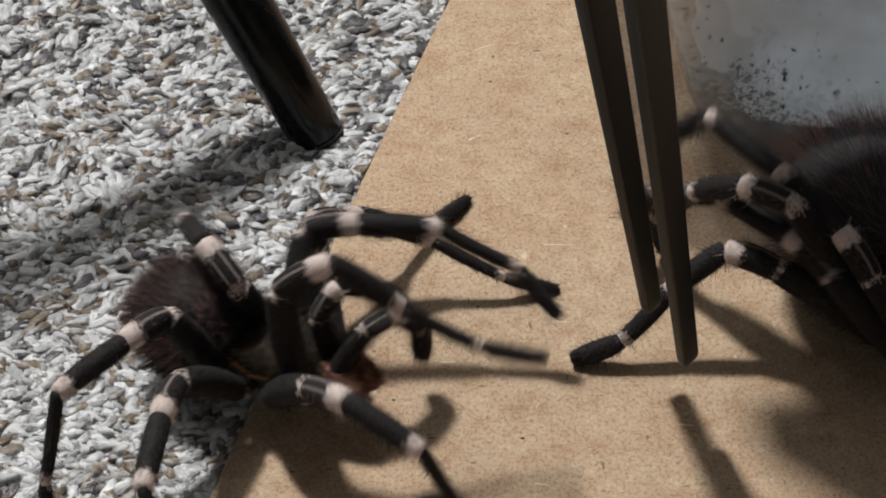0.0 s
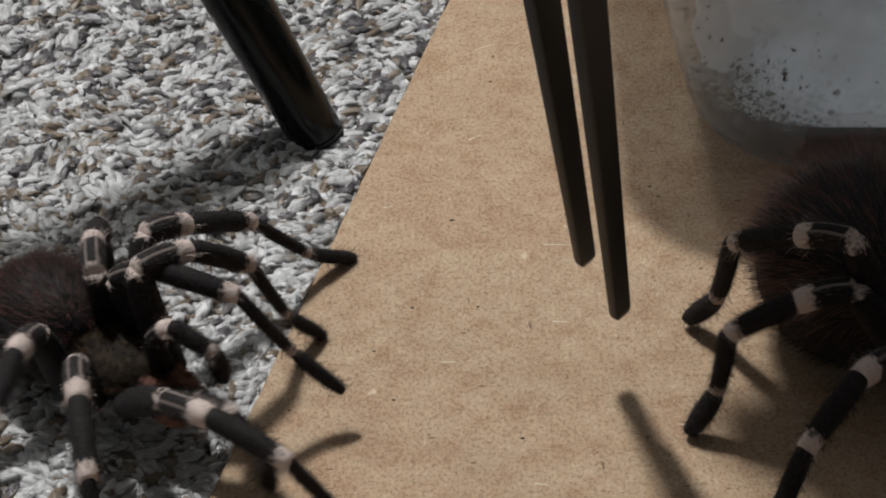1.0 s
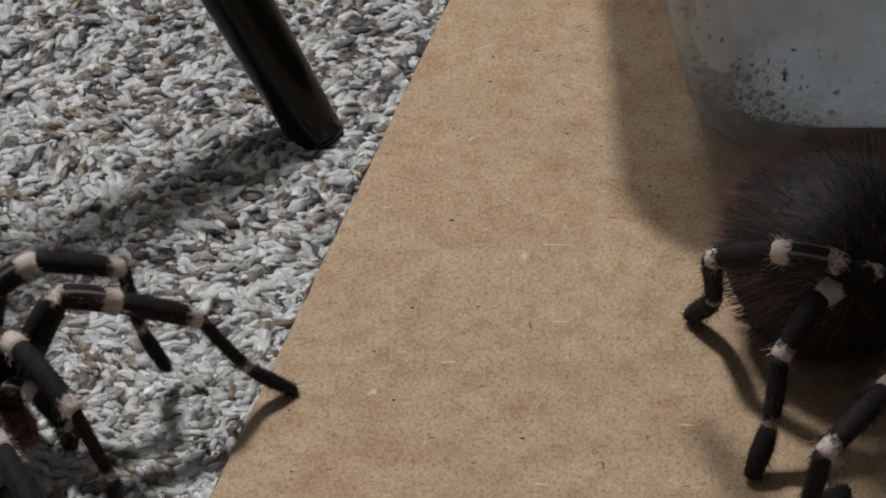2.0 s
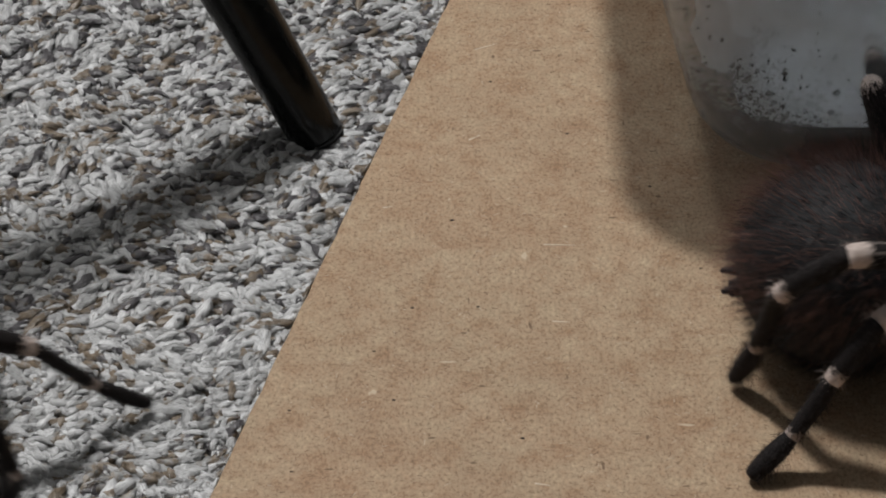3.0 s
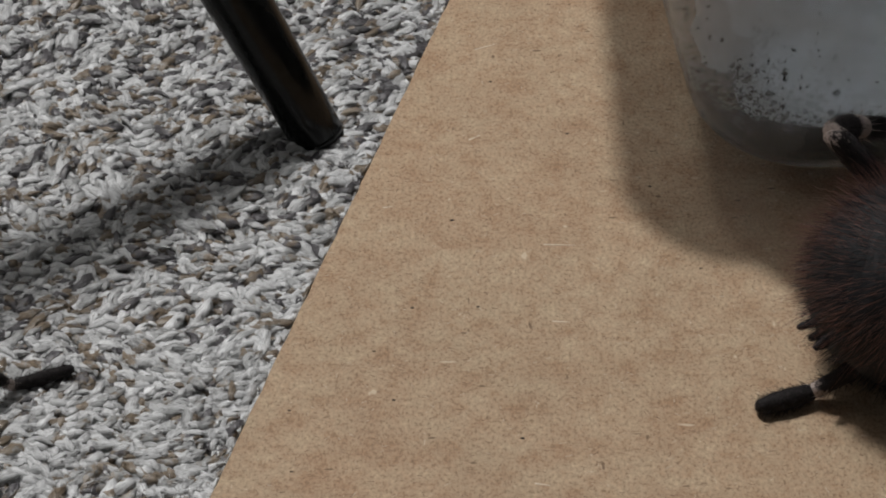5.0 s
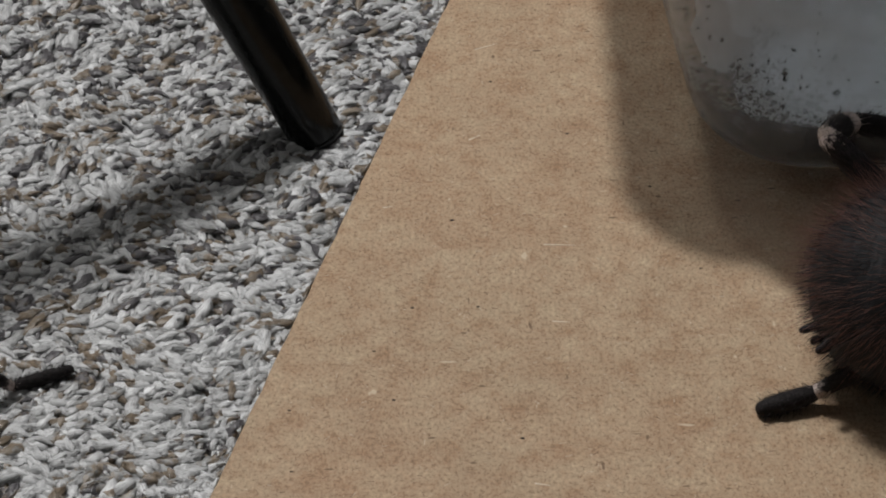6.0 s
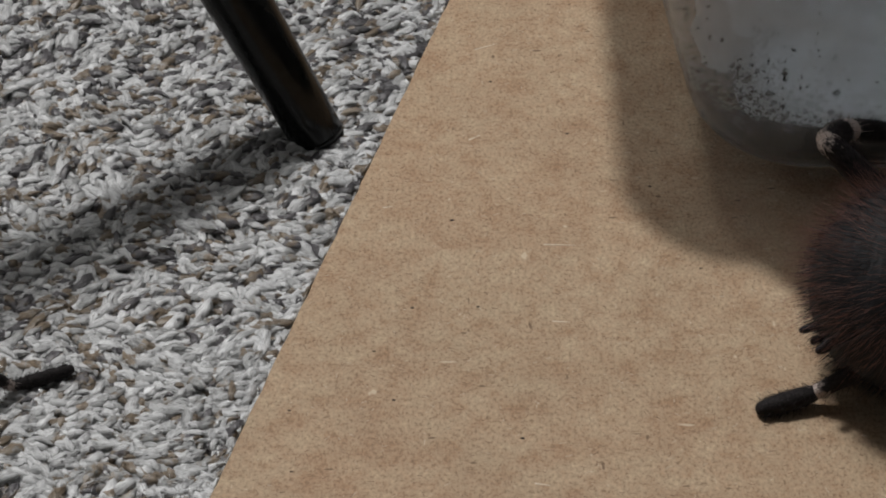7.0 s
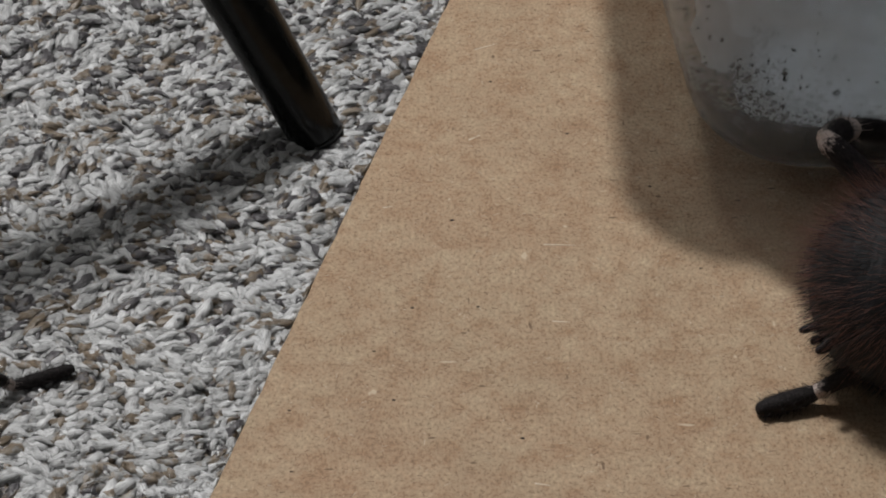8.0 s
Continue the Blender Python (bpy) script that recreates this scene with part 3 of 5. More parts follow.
def limb_meshes(kind, scale, stout):
    spec = tuple(v * scale for v in SEG[kind])
    if kind in ("tarsus", "metatarsus"):
        spec = (spec[0], *(v * stout for v in spec[1:4]), spec[4])
    L, arch = spec[0], spec[4]
    us = [0, 0.02, 0.05, 0.09, 0.16, 0.26, 0.38, 0.5, 0.62, 0.74, 0.84, 0.91, 0.95, 0.98, 1.0]
    skin = lathe([(u * (L + 0.0012) - 0.0008, radius_at(u, spec), radius_at(u, spec) * 1.06, arch * math.sin(math.pi * u)) for u in us], 18)
    for v in skin.verts:
        v.co *= 1 + 0.02 * noise.noise(v.co * 900)
    short = kind.replace("palp_", "")
    rng = np.random.default_rng(len(kind) * 7 + 3)
    n = HAIRS[short]
    u = rng.uniform(0.02, 0.99, n)
    th = rng.uniform(0, 2 * np.pi, n)
    r = np.array([radius_at(float(x), spec) for x in u])
    roots = np.column_stack([u * L, r * np.cos(th), arch * np.sin(np.pi * u) + r * np.sin(th)])
    out = np.column_stack([rng.uniform(0.5, 1.6, n), np.cos(th), np.sin(th)]) + rng.normal(size=(n, 3)) * 0.18
    length = rng.uniform(0.0005, 0.0012, n) * scale
    long_ones = rng.random(n) < 0.28
    length[long_ones] = rng.uniform(0.0014, 0.0037, long_ones.sum()) * scale
    hair = strands("limb_hair", roots, out, length, 0.00009 * scale, [LOOKS[kind]], seed=len(kind))
    return mesh_of(kind, skin, LOOKS[kind]), hair


def ellipsoid(rx, ry, rz, rings=28, sides=36):
    bm = bmesh.new()
    bmesh.ops.create_uvsphere(bm, u_segments=sides, v_segments=rings, radius=1.0)
    for v in bm.verts:
        v.co = Vector((v.co.x * rx, v.co.y * ry, v.co.z * rz))
    return bm


HIPS = {"1": (0.0125, 0.0085, -0.002), "2": (0.006, 0.012, -0.002), "3": (-0.002, 0.0125, -0.002), "4": (-0.009, 0.0105, -0.002), "P": (0.0165, 0.0045, -0.002)}


def tarantula(label, scale, abdomen, back, own={}, fore=0.0, coat=FUR, long_hair=(3800, 0.0050, 0.0115), stout=1.15):
    """A spider facing +x with its root in the middle of the carapace. Returns the root and its moving limb pieces."""
    root = tagged(new("tarantula"), label, "spider", "tarantulas on the floor")
    s = scale
    # carapace: flat shield with a pit, radial furrows and an eye mound
    bm = ellipsoid(0.0130 * s, 0.0108 * s, 0.0056 * s)
    for v in bm.verts:
        a = math.atan2(v.co.y, v.co.x + 0.002 * s)
        rr = math.hypot(v.co.x + 0.002 * s, v.co.y) / (0.012 * s)
        if v.co.z > 0:
            v.co.z *= 1 - 0.35 * math.exp(-(rr / 0.14) ** 2)
            v.co.z -= 0.0005 * s * (0.5 + 0.5 * math.cos(a * 8)) * min(1, rr) * max(0, 1.1 - rr)
            eye = math.hypot(v.co.x - 0.0105 * s, v.co.y) / (0.0022 * s)
            v.co.z += 0.0013 * s * math.exp(-eye * eye)
        if v.co.x > 0:
            v.co.y *= 1 - 0.18 * (v.co.x / (0.013 * s)) ** 2
    part("carapace", mesh_of("carapace", bm, CARAPACE), root, pose(fore, 0, 0.0020 * s), "dark furrowed carapace")
    rng = np.random.default_rng(5)
    n = 1500
    a = rng.uniform(0, 2 * np.pi, n)
    ring = np.column_stack([0.0126 * s * np.cos(a), 0.0106 * s * np.sin(a) * (1 - 0.18 * np.clip(np.cos(a), 0, 1) ** 2), np.full(n, 0.0022 * s)]) * rng.uniform(0.93, 1.0, (n, 1))
    out = np.column_stack([np.cos(a), np.sin(a), rng.uniform(0.1, 0.7, n)])
    part("rim_hair", strands("rim_hair", ring, out, rng.uniform(0.0012, 0.0028, n) * s, 0.00014 * s, [RIM], seed=8), root, pose(fore, 0, 0), label="orange brown fringe", kind="stuff")
    n = 5200
    p = rng.normal(size=(n, 3))
    p[:, 2] = np.abs(p[:, 2])
    p /= np.linalg.norm(p, axis=1, keepdims=True)
    part("carapace_hair", strands("carapace_hair", p * np.array([0.0130, 0.0108, 0.0047]) * s + np.array([0, 0, 0.002 * s]), p * np.array([0.9, 0.9, 0.6]) + np.array([0.35, 0, 0.2]), rng.uniform(0.0014, 0.0032, n) * s, 0.00012 * s, [DOWN], seed=9), root, pose(fore, 0, 0), kind="stuff")
    part("sternum", mesh_of("sternum", ellipsoid(0.0105 * s, 0.0085 * s, 0.0040 * s, 14, 20), BELLY), root, pose(0, 0, -0.0035 * s))
    # abdomen, spinnerets
    ax, ay, az = abdomen
    bm = ellipsoid(ax, ay, az, 32, 40)
    for v in bm.verts:
        v.co.y *= 1 - 0.10 * max(0, v.co.x / ax)
        v.co *= 1 + 0.02 * noise.noise(v.co * 160)
    belly = part("abdomen", mesh_of("abdomen", bm, BELLY), root, pose(*back), "swollen dark hairy abdomen")
    n = 9000
    p = rng.normal(size=(n, 3))
    p /= np.linalg.norm(p, axis=1, keepdims=True)
    size = np.array([ax, ay, az])
    flow = np.array([-1.1, 0, -0.1])
    part("short_fur", strands("short_fur", p * size * 0.995, p / size * size.mean() + flow * 0.9 + rng.normal(size=(n, 3)) * 0.25, rng.uniform(0.0022, 0.0050, n) * s, 0.00010 * s, [coat], seed=3), belly, kind="stuff")
    n, shortest, longest = long_hair
    p = rng.normal(size=(n, 3))
    p[:, 2] = np.where(p[:, 2] < -0.15, -p[:, 2], p[:, 2])
    p /= np.linalg.norm(p, axis=1, keepdims=True)
    part("long_hair", strands("long_hair", p * size * 0.995, p / size * size.mean() + flow * 0.45 + rng.normal(size=(n, 3)) * 0.2, rng.uniform(shortest, longest, n) * s, 0.000052 * s, [SETAE], sag=0.25, seed=4), belly, label="long reddish hair", kind="stuff")
    for y, up, long in ((0.0026, -0.16, 0.0050), (-0.0026, -0.16, 0.0050), (0.0014, -0.28, 0.0030), (-0.0014, -0.28, 0.0030)):
        prong = lathe([(0, 0.0010 * s, 0.0010 * s, 0), (long * 0.3 * s, 0.0011 * s, 0.0011 * s, 0), (long * 0.4 * s, 0.0009 * s, 0.0009 * s, 0), (long * 0.7 * s, 0.0009 * s, 0.0009 * s, 0), (long * 0.95 * s, 0.0006 * s, 0.0006 * s, 0), (long * s, 0.0002 * s, 0.0002 * s, 0)], 12)
        part("spinneret", mesh_of("spinneret", prong, BELLY), belly, pose(-ax * 0.94, y * s, up * az, 0, 8, 180 - y * 5000))
    # jaws
    for sy in (1, -1):
        bm = ellipsoid(0.0080 * s, 0.0036 * s, 0.0046 * s, 18, 20)
        jaw = part("chelicera", mesh_of("chelicera", bm, JAW), root, pose(0.0150 * s + fore, 0.0031 * sy * s, -0.0012 * s, 0, 28, 0), "pinkish brown hairy jaw")
        n = 700
        p = rng.normal(size=(n, 3))
        p[:, 2] = np.abs(p[:, 2])
        p /= np.linalg.norm(p, axis=1, keepdims=True)
        part("jaw_hair", strands("jaw_hair", p * np.array([0.0078, 0.0036, 0.0046]) * s, p + np.array([1.2, 0, 0.0]), rng.uniform(0.0008, 0.0022, n) * s, 0.00012 * s, [JAW], seed=12), jaw, kind="stuff")
        part("fang", mesh_of("fang", lathe([(0, 0.0009 * s, 0.0009 * s, 0), (0.003 * s, 0.0006 * s, 0.0006 * s, -0.0004 * s), (0.006 * s, 0.0001 * s, 0.0001 * s, -0.0018 * s)], 10), TUBE), jaw, pose(0.0045 * s, 0, -0.002 * s, 0, 75, 0))
    # limbs
    made = {k: limb_meshes(k, s, stout) for k in SEG}
    coxa = mesh_of("coxa", lathe([(-0.007 * s, 0.0016 * s, 0.0018 * s, 0), (-0.004 * s, 0.0024 * s, 0.0026 * s, 0), (0.0, 0.0026 * s, 0.0027 * s, 0), (0.0016 * s, 0.0018 * s, 0.0018 * s, 0)], 14), COXA)
    limbs = {}
    for side in "LR":
        for k, (hx, hy, hz) in HIPS.items():
            hip = Vector((hx, hy if side == "L" else -hy, hz)) * s
            part("coxa", coxa, root, Matrix.Translation(hip) @ pose(0, 0, 0, 0, 0, math.degrees(math.atan2(hip.y * 1.25, hip.x))))
            pieces = []
            for kind in (PALP if k == "P" else LEG):
                ob = part(kind if k == "P" else "leg_" + kind, made[kind][0], root)
                part("bristles", made[kind][1], ob, kind="stuff")
                pieces.append(ob)
            limbs[side + k] = (hip, pieces)
    lengths = {}
    for name, (hip, pieces) in limbs.items():
        kinds = PALP if name[1] == "P" else LEG
        lengths[name] = own.get(name, own.get(name[1], [SEG[k][0] * s for k in kinds]))
        for ob, k, long in zip(pieces, kinds, lengths[name]):
            ob.scale.x = long / (SEG[k][0] * s)
    return root, limbs, lengths


def smooth(rows, t):
    """Values between keyed rows, with no overshoot."""
    ts = [r[0] for r in rows]
    if t <= ts[0]:
        return rows[0][1:]
    if t >= ts[-1]:
        return rows[-1][1:]
    i = max(k for k in range(len(ts)) if ts[k] <= t + 1e-9)
    i = min(i, len(ts) - 2)
    h = ts[i + 1] - ts[i]
    u = (t - ts[i]) / h
    out = []
    for c in range(1, len(rows[0])):
        def slope(k):
            if k <= 0 or k >= len(ts) - 1:
                return 0.0
            a = (rows[k][c] - rows[k - 1][c]) / (ts[k] - ts[k - 1])
            b = (rows[k + 1][c] - rows[k][c]) / (ts[k + 1] - ts[k])
            return 0.0 if a * b <= 0 else 2 * a * b / (a + b)
        p, q, m, n = rows[i][c], rows[i + 1][c], slope(i) * h, slope(i + 1) * h
        out.append(p * (2 * u ** 3 - 3 * u * u + 1) + m * (u ** 3 - 2 * u * u + u) + q * (3 * u * u - 2 * u ** 3) + n * (u ** 3 - u * u))
    return out


BEATS = [round(0.1 * k, 1) for k in range(39)] + [4.0, 4.2, 4.5, 4.7, 5.0, 5.6, 6.5, 8.0]


def stride(spider, leg, *stretches):
    """Keys one limb: rows of seconds, swing, twist, then the bend of each joint, in degrees."""
    root, limbs, lengths = spider
    hip, pieces = limbs[leg]
    rows = [r for stretch in stretches for r in stretch]
    keys = [[] for _ in pieces]
    for t in BEATS:
        swing, twist, *bends = smooth(rows, t)
        plane = Matrix.Translation(hip) @ pose(0, 0, 0, 0, 0, swing) @ pose(0, 0, 0, twist, 0, 0)
        x = z = total = 0.0
        for k, bend in enumerate(bends):
            total += bend
            keys[k].append((t, plane @ Matrix.Translation((x, 0, z)) @ pose(0, 0, 0, 0, -total, 0)))
            L = lengths[leg][k]
            x += L * math.cos(radians(total))
            z += L * math.sin(radians(total))
    for ob, path in zip(pieces, keys):
        walk(ob, path)


def carry(spider, *stretches):
    """Keys a spider's body: rows of seconds, x, y, z in metres, heading and tilt in degrees."""
    rows = [r for stretch in stretches for r in stretch]
    walk(spider[0], [(t, Matrix.Translation(v[:3]) @ pose(0, 0, 0, 0, 0, v[3]) @ pose(0, 0, 0, 0, -v[4], 0)) for t, v in ((t, smooth(rows, t)) for t in BEATS)])


# ---- tongs ----
def tongs():
    """Long black tongs with two open prongs; the root lies at the nearer prong's tip."""
    root = tagged(new("feeding_tongs"), "long black plastic feeding tongs with open tapered prongs", "tongs")
    far = Vector((-0.0068, 0.0180, 0.0))
    for tip, lean in ((Vector((0, 0, 0)), Vector((-0.162, -0.155, 1.0))), (far, Vector((-0.192, -0.175, 1.0)))):
        q = lean.normalized().to_track_quat("X", "Y").to_matrix().to_4x4()
        bm = bmesh.new()
        loops = []
        for x, w, d in ((0.0, 0.0020, 0.0012), (0.0004, 0.0035, 0.0019), (0.0012, 0.0046, 0.0024), (0.0026, 0.0050, 0.0026), (0.02, 0.0054, 0.0029), (0.06, 0.0067, 0.0036), (0.11, 0.0082, 0.0043), (0.20, 0.0108, 0.0050)):
            loops.append([bm.verts.new((x, y, z)) for y, z in rounded(w, d, min(w, d) * 0.22, 3)])
        for a, b in zip(loops, loops[1:]):
            for k in range(len(a)):
                bm.faces.new((a[k], a[(k + 1) % len(a)], b[(k + 1) % len(a)], b[k]))
        bm.faces.new(loops[0])
        bm.faces.new(loops[-1])
        bmesh.ops.recalc_face_normals(bm, faces=bm.faces)
        part("prong", mesh_of("prong", bm, TONG), root, Matrix.Translation(tip) @ q)
    bm = bmesh.new()
    box(bm, -0.055, -0.046, 0.188, -0.022, 0.004, 0.215, 0.004)
    part("bridge", mesh_of("bridge", bm, TONG), root)
    # unseen arm and block, added to throw shade over the board's right side
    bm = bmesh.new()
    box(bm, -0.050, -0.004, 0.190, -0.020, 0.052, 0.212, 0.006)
    part("shade_arm", mesh_of("shade_arm", bm, TONG), root)
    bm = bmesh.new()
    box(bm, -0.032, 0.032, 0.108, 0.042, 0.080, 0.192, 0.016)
    part("shade_block", mesh_of("shade_block", bm, TONG), root, label="unseen thick black block added to shade the board")
    return root


room()
board()
tube_leg()
tub()
shade_lid()
crumbs()
flecks()
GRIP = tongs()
STALKER = tarantula("black and brown tarantula with white banded legs backing onto the carpet", 1.0, (0.0150, 0.0138, 0.0130), (-0.0200, 0, 0.0030),
    {"1": (0.031, 0.014, 0.019, 0.0205, 0.0145)}, 0.0035, BROWN, (2600, 0.0030, 0.0075), 0.82)
TURNER = tarantula("heavy black tarantula with white banded legs turning on the board", 1.05, (0.0258, 0.0250, 0.0238), (-0.0300, 0, 0.0085),
    {"3": (0.0285, 0.0130, 0.0165, 0.016, 0.0125), "4": (0.0380, 0.0135, 0.019, 0.023, 0.014), "L4": (0.0460, 0.0135, 0.019, 0.023, 0.014)})
carpet()


def motions():
    carry(STALKER,
        [(0, -0.039, -0.055, 0.0157, -24.8, 2.9), (0.1, -0.0452, -0.0559, 0.0151, -26.6, 3.8), (0.2, -0.0501, -0.0565, 0.0148, -28, 4.3), (0.3, -0.0534, -0.0562, 0.0146, -29.1, 4.3), (0.4, -0.056, -0.0552, 0.0144, -30.2, 4.2), (0.5, -0.0584, -0.0539, 0.0143, -31.6, 4.3), (0.6, -0.0611, -0.0534, 0.0144, -32.9, 4.3), (0.7, -0.0643, -0.0538, 0.0146, -34.1, 4.5), (0.8, -0.0676, -0.0546, 0.0146, -35.2, 4.7), (0.9, -0.0713, -0.0554, 0.0146, -36.4, 4.6)],
        [(1, -0.076, -0.0566, 0.0147, -38.4, 4.4), (1.2, -0.0817, -0.0586, 0.0147, -40.6, 4.2), (1.3, -0.087, -0.0607, 0.0148, -42.4, 4.2), (1.5, -0.0933, -0.0626, 0.0148, -43.1, 4.3), (1.7, -0.1053, -0.0647, 0.0148, -42.3, 4.3), (2.8, -0.1245, -0.0681, 0.015, -40, 4), (3, -0.1372, -0.0681, 0.015, -38, 4), (3.2, -0.1603, -0.0691, 0.0144, -37, 4), (3.8, -0.1601, -0.07, 0.0144, -37, 4), (4.5, -0.1601, -0.07, 0.0144, -37, 4), (8, -0.1603, -0.0702, 0.0144, -37, 4)])
    stride(STALKER, "L1",
        [(0, 82.6, -57.5, 49.5, -70.1, -38.9, -10.9, 17.4), (0.1, 75.4, -48.8, 50.6, -70.2, -38.3, 3.3, 13.9), (0.2, 87, -64.2, 30.4, -53.3, -38.5, -4.1, 14), (0.3, 84.8, -63.3, 24.6, -33.4, -50.3, -5.5, 14.5), (0.4, 83.3, -63.4, 23.2, -34.3, -39.9, -14.5, 15.4), (0.5, 82.3, -61.8, 21.8, -34.1, -30.1, -22.1, 14.2), (0.6, 77.6, -55.7, 23.6, -38.6, -21.2, -19.9, 14.9), (0.7, 76.8, -44.5, 43.1, -73.2, 0, -18.1, 3.9), (0.8, 70.8, -16.8, 96.9, -110.3, -3.7, -24.4, 3.7), (0.9, 65.7, -11.7, 117, -108.3, -25.6, -40.5, 8.3), (1, 77.7, -0.9, 99.7, -108.6, -30.3, -28.5, 17.2), (1.2, 57.2, -5.4, 96.1, -103.4, -29.8, -36.4, 13.7), (1.3, 61.8, -6.8, 86.8, -99.8, -22.7, -36.8, 15.5), (1.5, 60.8, -2.4, 81.5, -100.1, -15.3, -30.9, 10.4), (1.7, 57.6, 1.4, 61.6, -76.5, -14.9, -34.3, 12.8)],
        [(2.8, 50.6, 11.4, 71.4, -128.8, 29.7, -30.7, 27.5), (3, 48.8, 10.2, 77.8, -129.8, 23.5, -26, 13.3), (3.2, 56.9, 13.4, 50.1, -35.8, -69.4, -19.4, 43.4), (3.8, 57.9, 13.5, 49.5, -34.7, -70.8, -18.4, 45), (4.5, 60.8, 7.3, 50.4, -61.5, -69.2, 23.9, 54.7), (8, 61.6, 4.5, 51.4, -66.4, -64.6, 25.4, 53)])
    stride(STALKER, "L2",
        [(0, 29.7, -31, 93.8, -92.6, -9.1, -24, -23), (0.1, 37.6, -2.8, 103.5, -78.2, -30.9, -26.2, -19.5), (0.2, 26.4, 10.2, 103.5, -60.5, -25.7, -50.2, -15), (0.3, 44.5, -20.2, 111.2, -111.7, -2.6, -29.8, -12.5), (0.4, 34.8, 9.6, 108.6, -76.9, -32.7, -40.6, -4.4), (0.5, 30.3, -34.6, 125.6, -113.6, -11.2, -33.9, -2.7), (0.6, 26.6, 11.4, 110.1, -64.4, -46.7, -49.6, 2), (0.7, 27.7, -14.9, 131.7, -115.3, -21.7, -33.1, -1.2), (0.8, 20.1, 15.8, 107.9, -71.4, -38.2, -55.2, 0.1), (0.9, 21, 11.9, 114.2, -93.5, -29.8, -48.2, 7.7), (1, 20.9, 11.9, 106.6, -79.8, -42, -45.8, 11.5)],
        [(1.2, 13.4, 16.6, 102.4, -71.9, -33.1, -56.8, -7.7), (1.3, 12.5, 17.2, 92.9, -53.8, -40.8, -61.4, -5.1), (1.5, -7.3, 19.8, 82.2, -43.7, -37.9, -68.5, -6.7), (1.7, -6.9, 11.9, 66.1, -35.8, -52.6, -53, -23.7), (2.8, -17.2, 11.4, 53, -36.8, -32.8, -81.7, -35.1), (3, -5.8, 7.3, 52.1, -35.1, -29.4, -76.5, -32.5), (3.2, -7.2, 11, 79.7, -41.2, -43.5, -82.3, -27.8), (3.8, -4.9, 11.4, 85.8, -46.7, -49.9, -78.4, -22.6), (4.5, -4.7, 11.4, 86.4, -47.2, -50.6, -77.8, -22.2), (8, -4.1, 11.5, 86.5, -47.3, -50.7, -77.6, -22.1)])
    stride(STALKER, "L3",
        [(0, 83.3, -11.9, 46.5, -79.9, -5.8, 12.7, 15.5), (0.1, 83.4, -20.8, 33.2, -65.2, -1, 10.4, 14.3), (0.2, 94.2, -60.8, 24.7, -54.7, 0.8, -12.6, 15.9), (0.3, 87.4, -45.6, 46.7, -73, 2.7, -17.5, 9.3), (0.4, 91.6, -50.1, 63.4, -95.1, 14.2, -35.6, 5.1), (0.5, 87.1, -27.8, 87.4, -113.6, 9.5, -37.7, 14.9), (0.6, 82.8, -14.1, 99.2, -110.7, -9.5, -34.8, 17.6), (0.7, 85.3, -12.2, 92, -108.5, -10.5, -25.9, 18.8), (0.8, 83.8, -11.1, 86.7, -105.8, -16, -9.9, 15.1), (0.9, 80.9, -4.6, 81.8, -96.3, -12.1, -25.3, 18.1), (1, 83.1, -12.5, 70, -87.3, -8.2, -25.3, 18.6)],
        [(1.2, 82.4, -9.8, 59.7, -72.6, -9.8, -26.8, 17.9), (1.3, 83.4, -5, 65.5, -71.2, -11.4, -35.4, 8.5), (1.5, 55.4, 16.5, 100, -69.6, -59.9, -49.4, 15.4), (1.7, 34.7, 11.2, 66, -39, -49.2, -68.3, 19.7), (2.8, 119.6, 2.7, 118, -62.4, -61.1, -63, -16), (3, 92.9, 22.7, 100, -59.4, -64.9, -46.2, -9.7), (3.2, 91, 22.7, 94.2, -49.7, -99.8, -4.4, 9), (3.8, 92.1, 22, 93.1, -48, -100.6, -2.9, 6.9), (4.5, 92.1, 22, 93.1, -48, -100.7, -2.8, 6.6), (8, 92, 22.1, 92.4, -47.3, -100.7, -2.8, 6.7)])
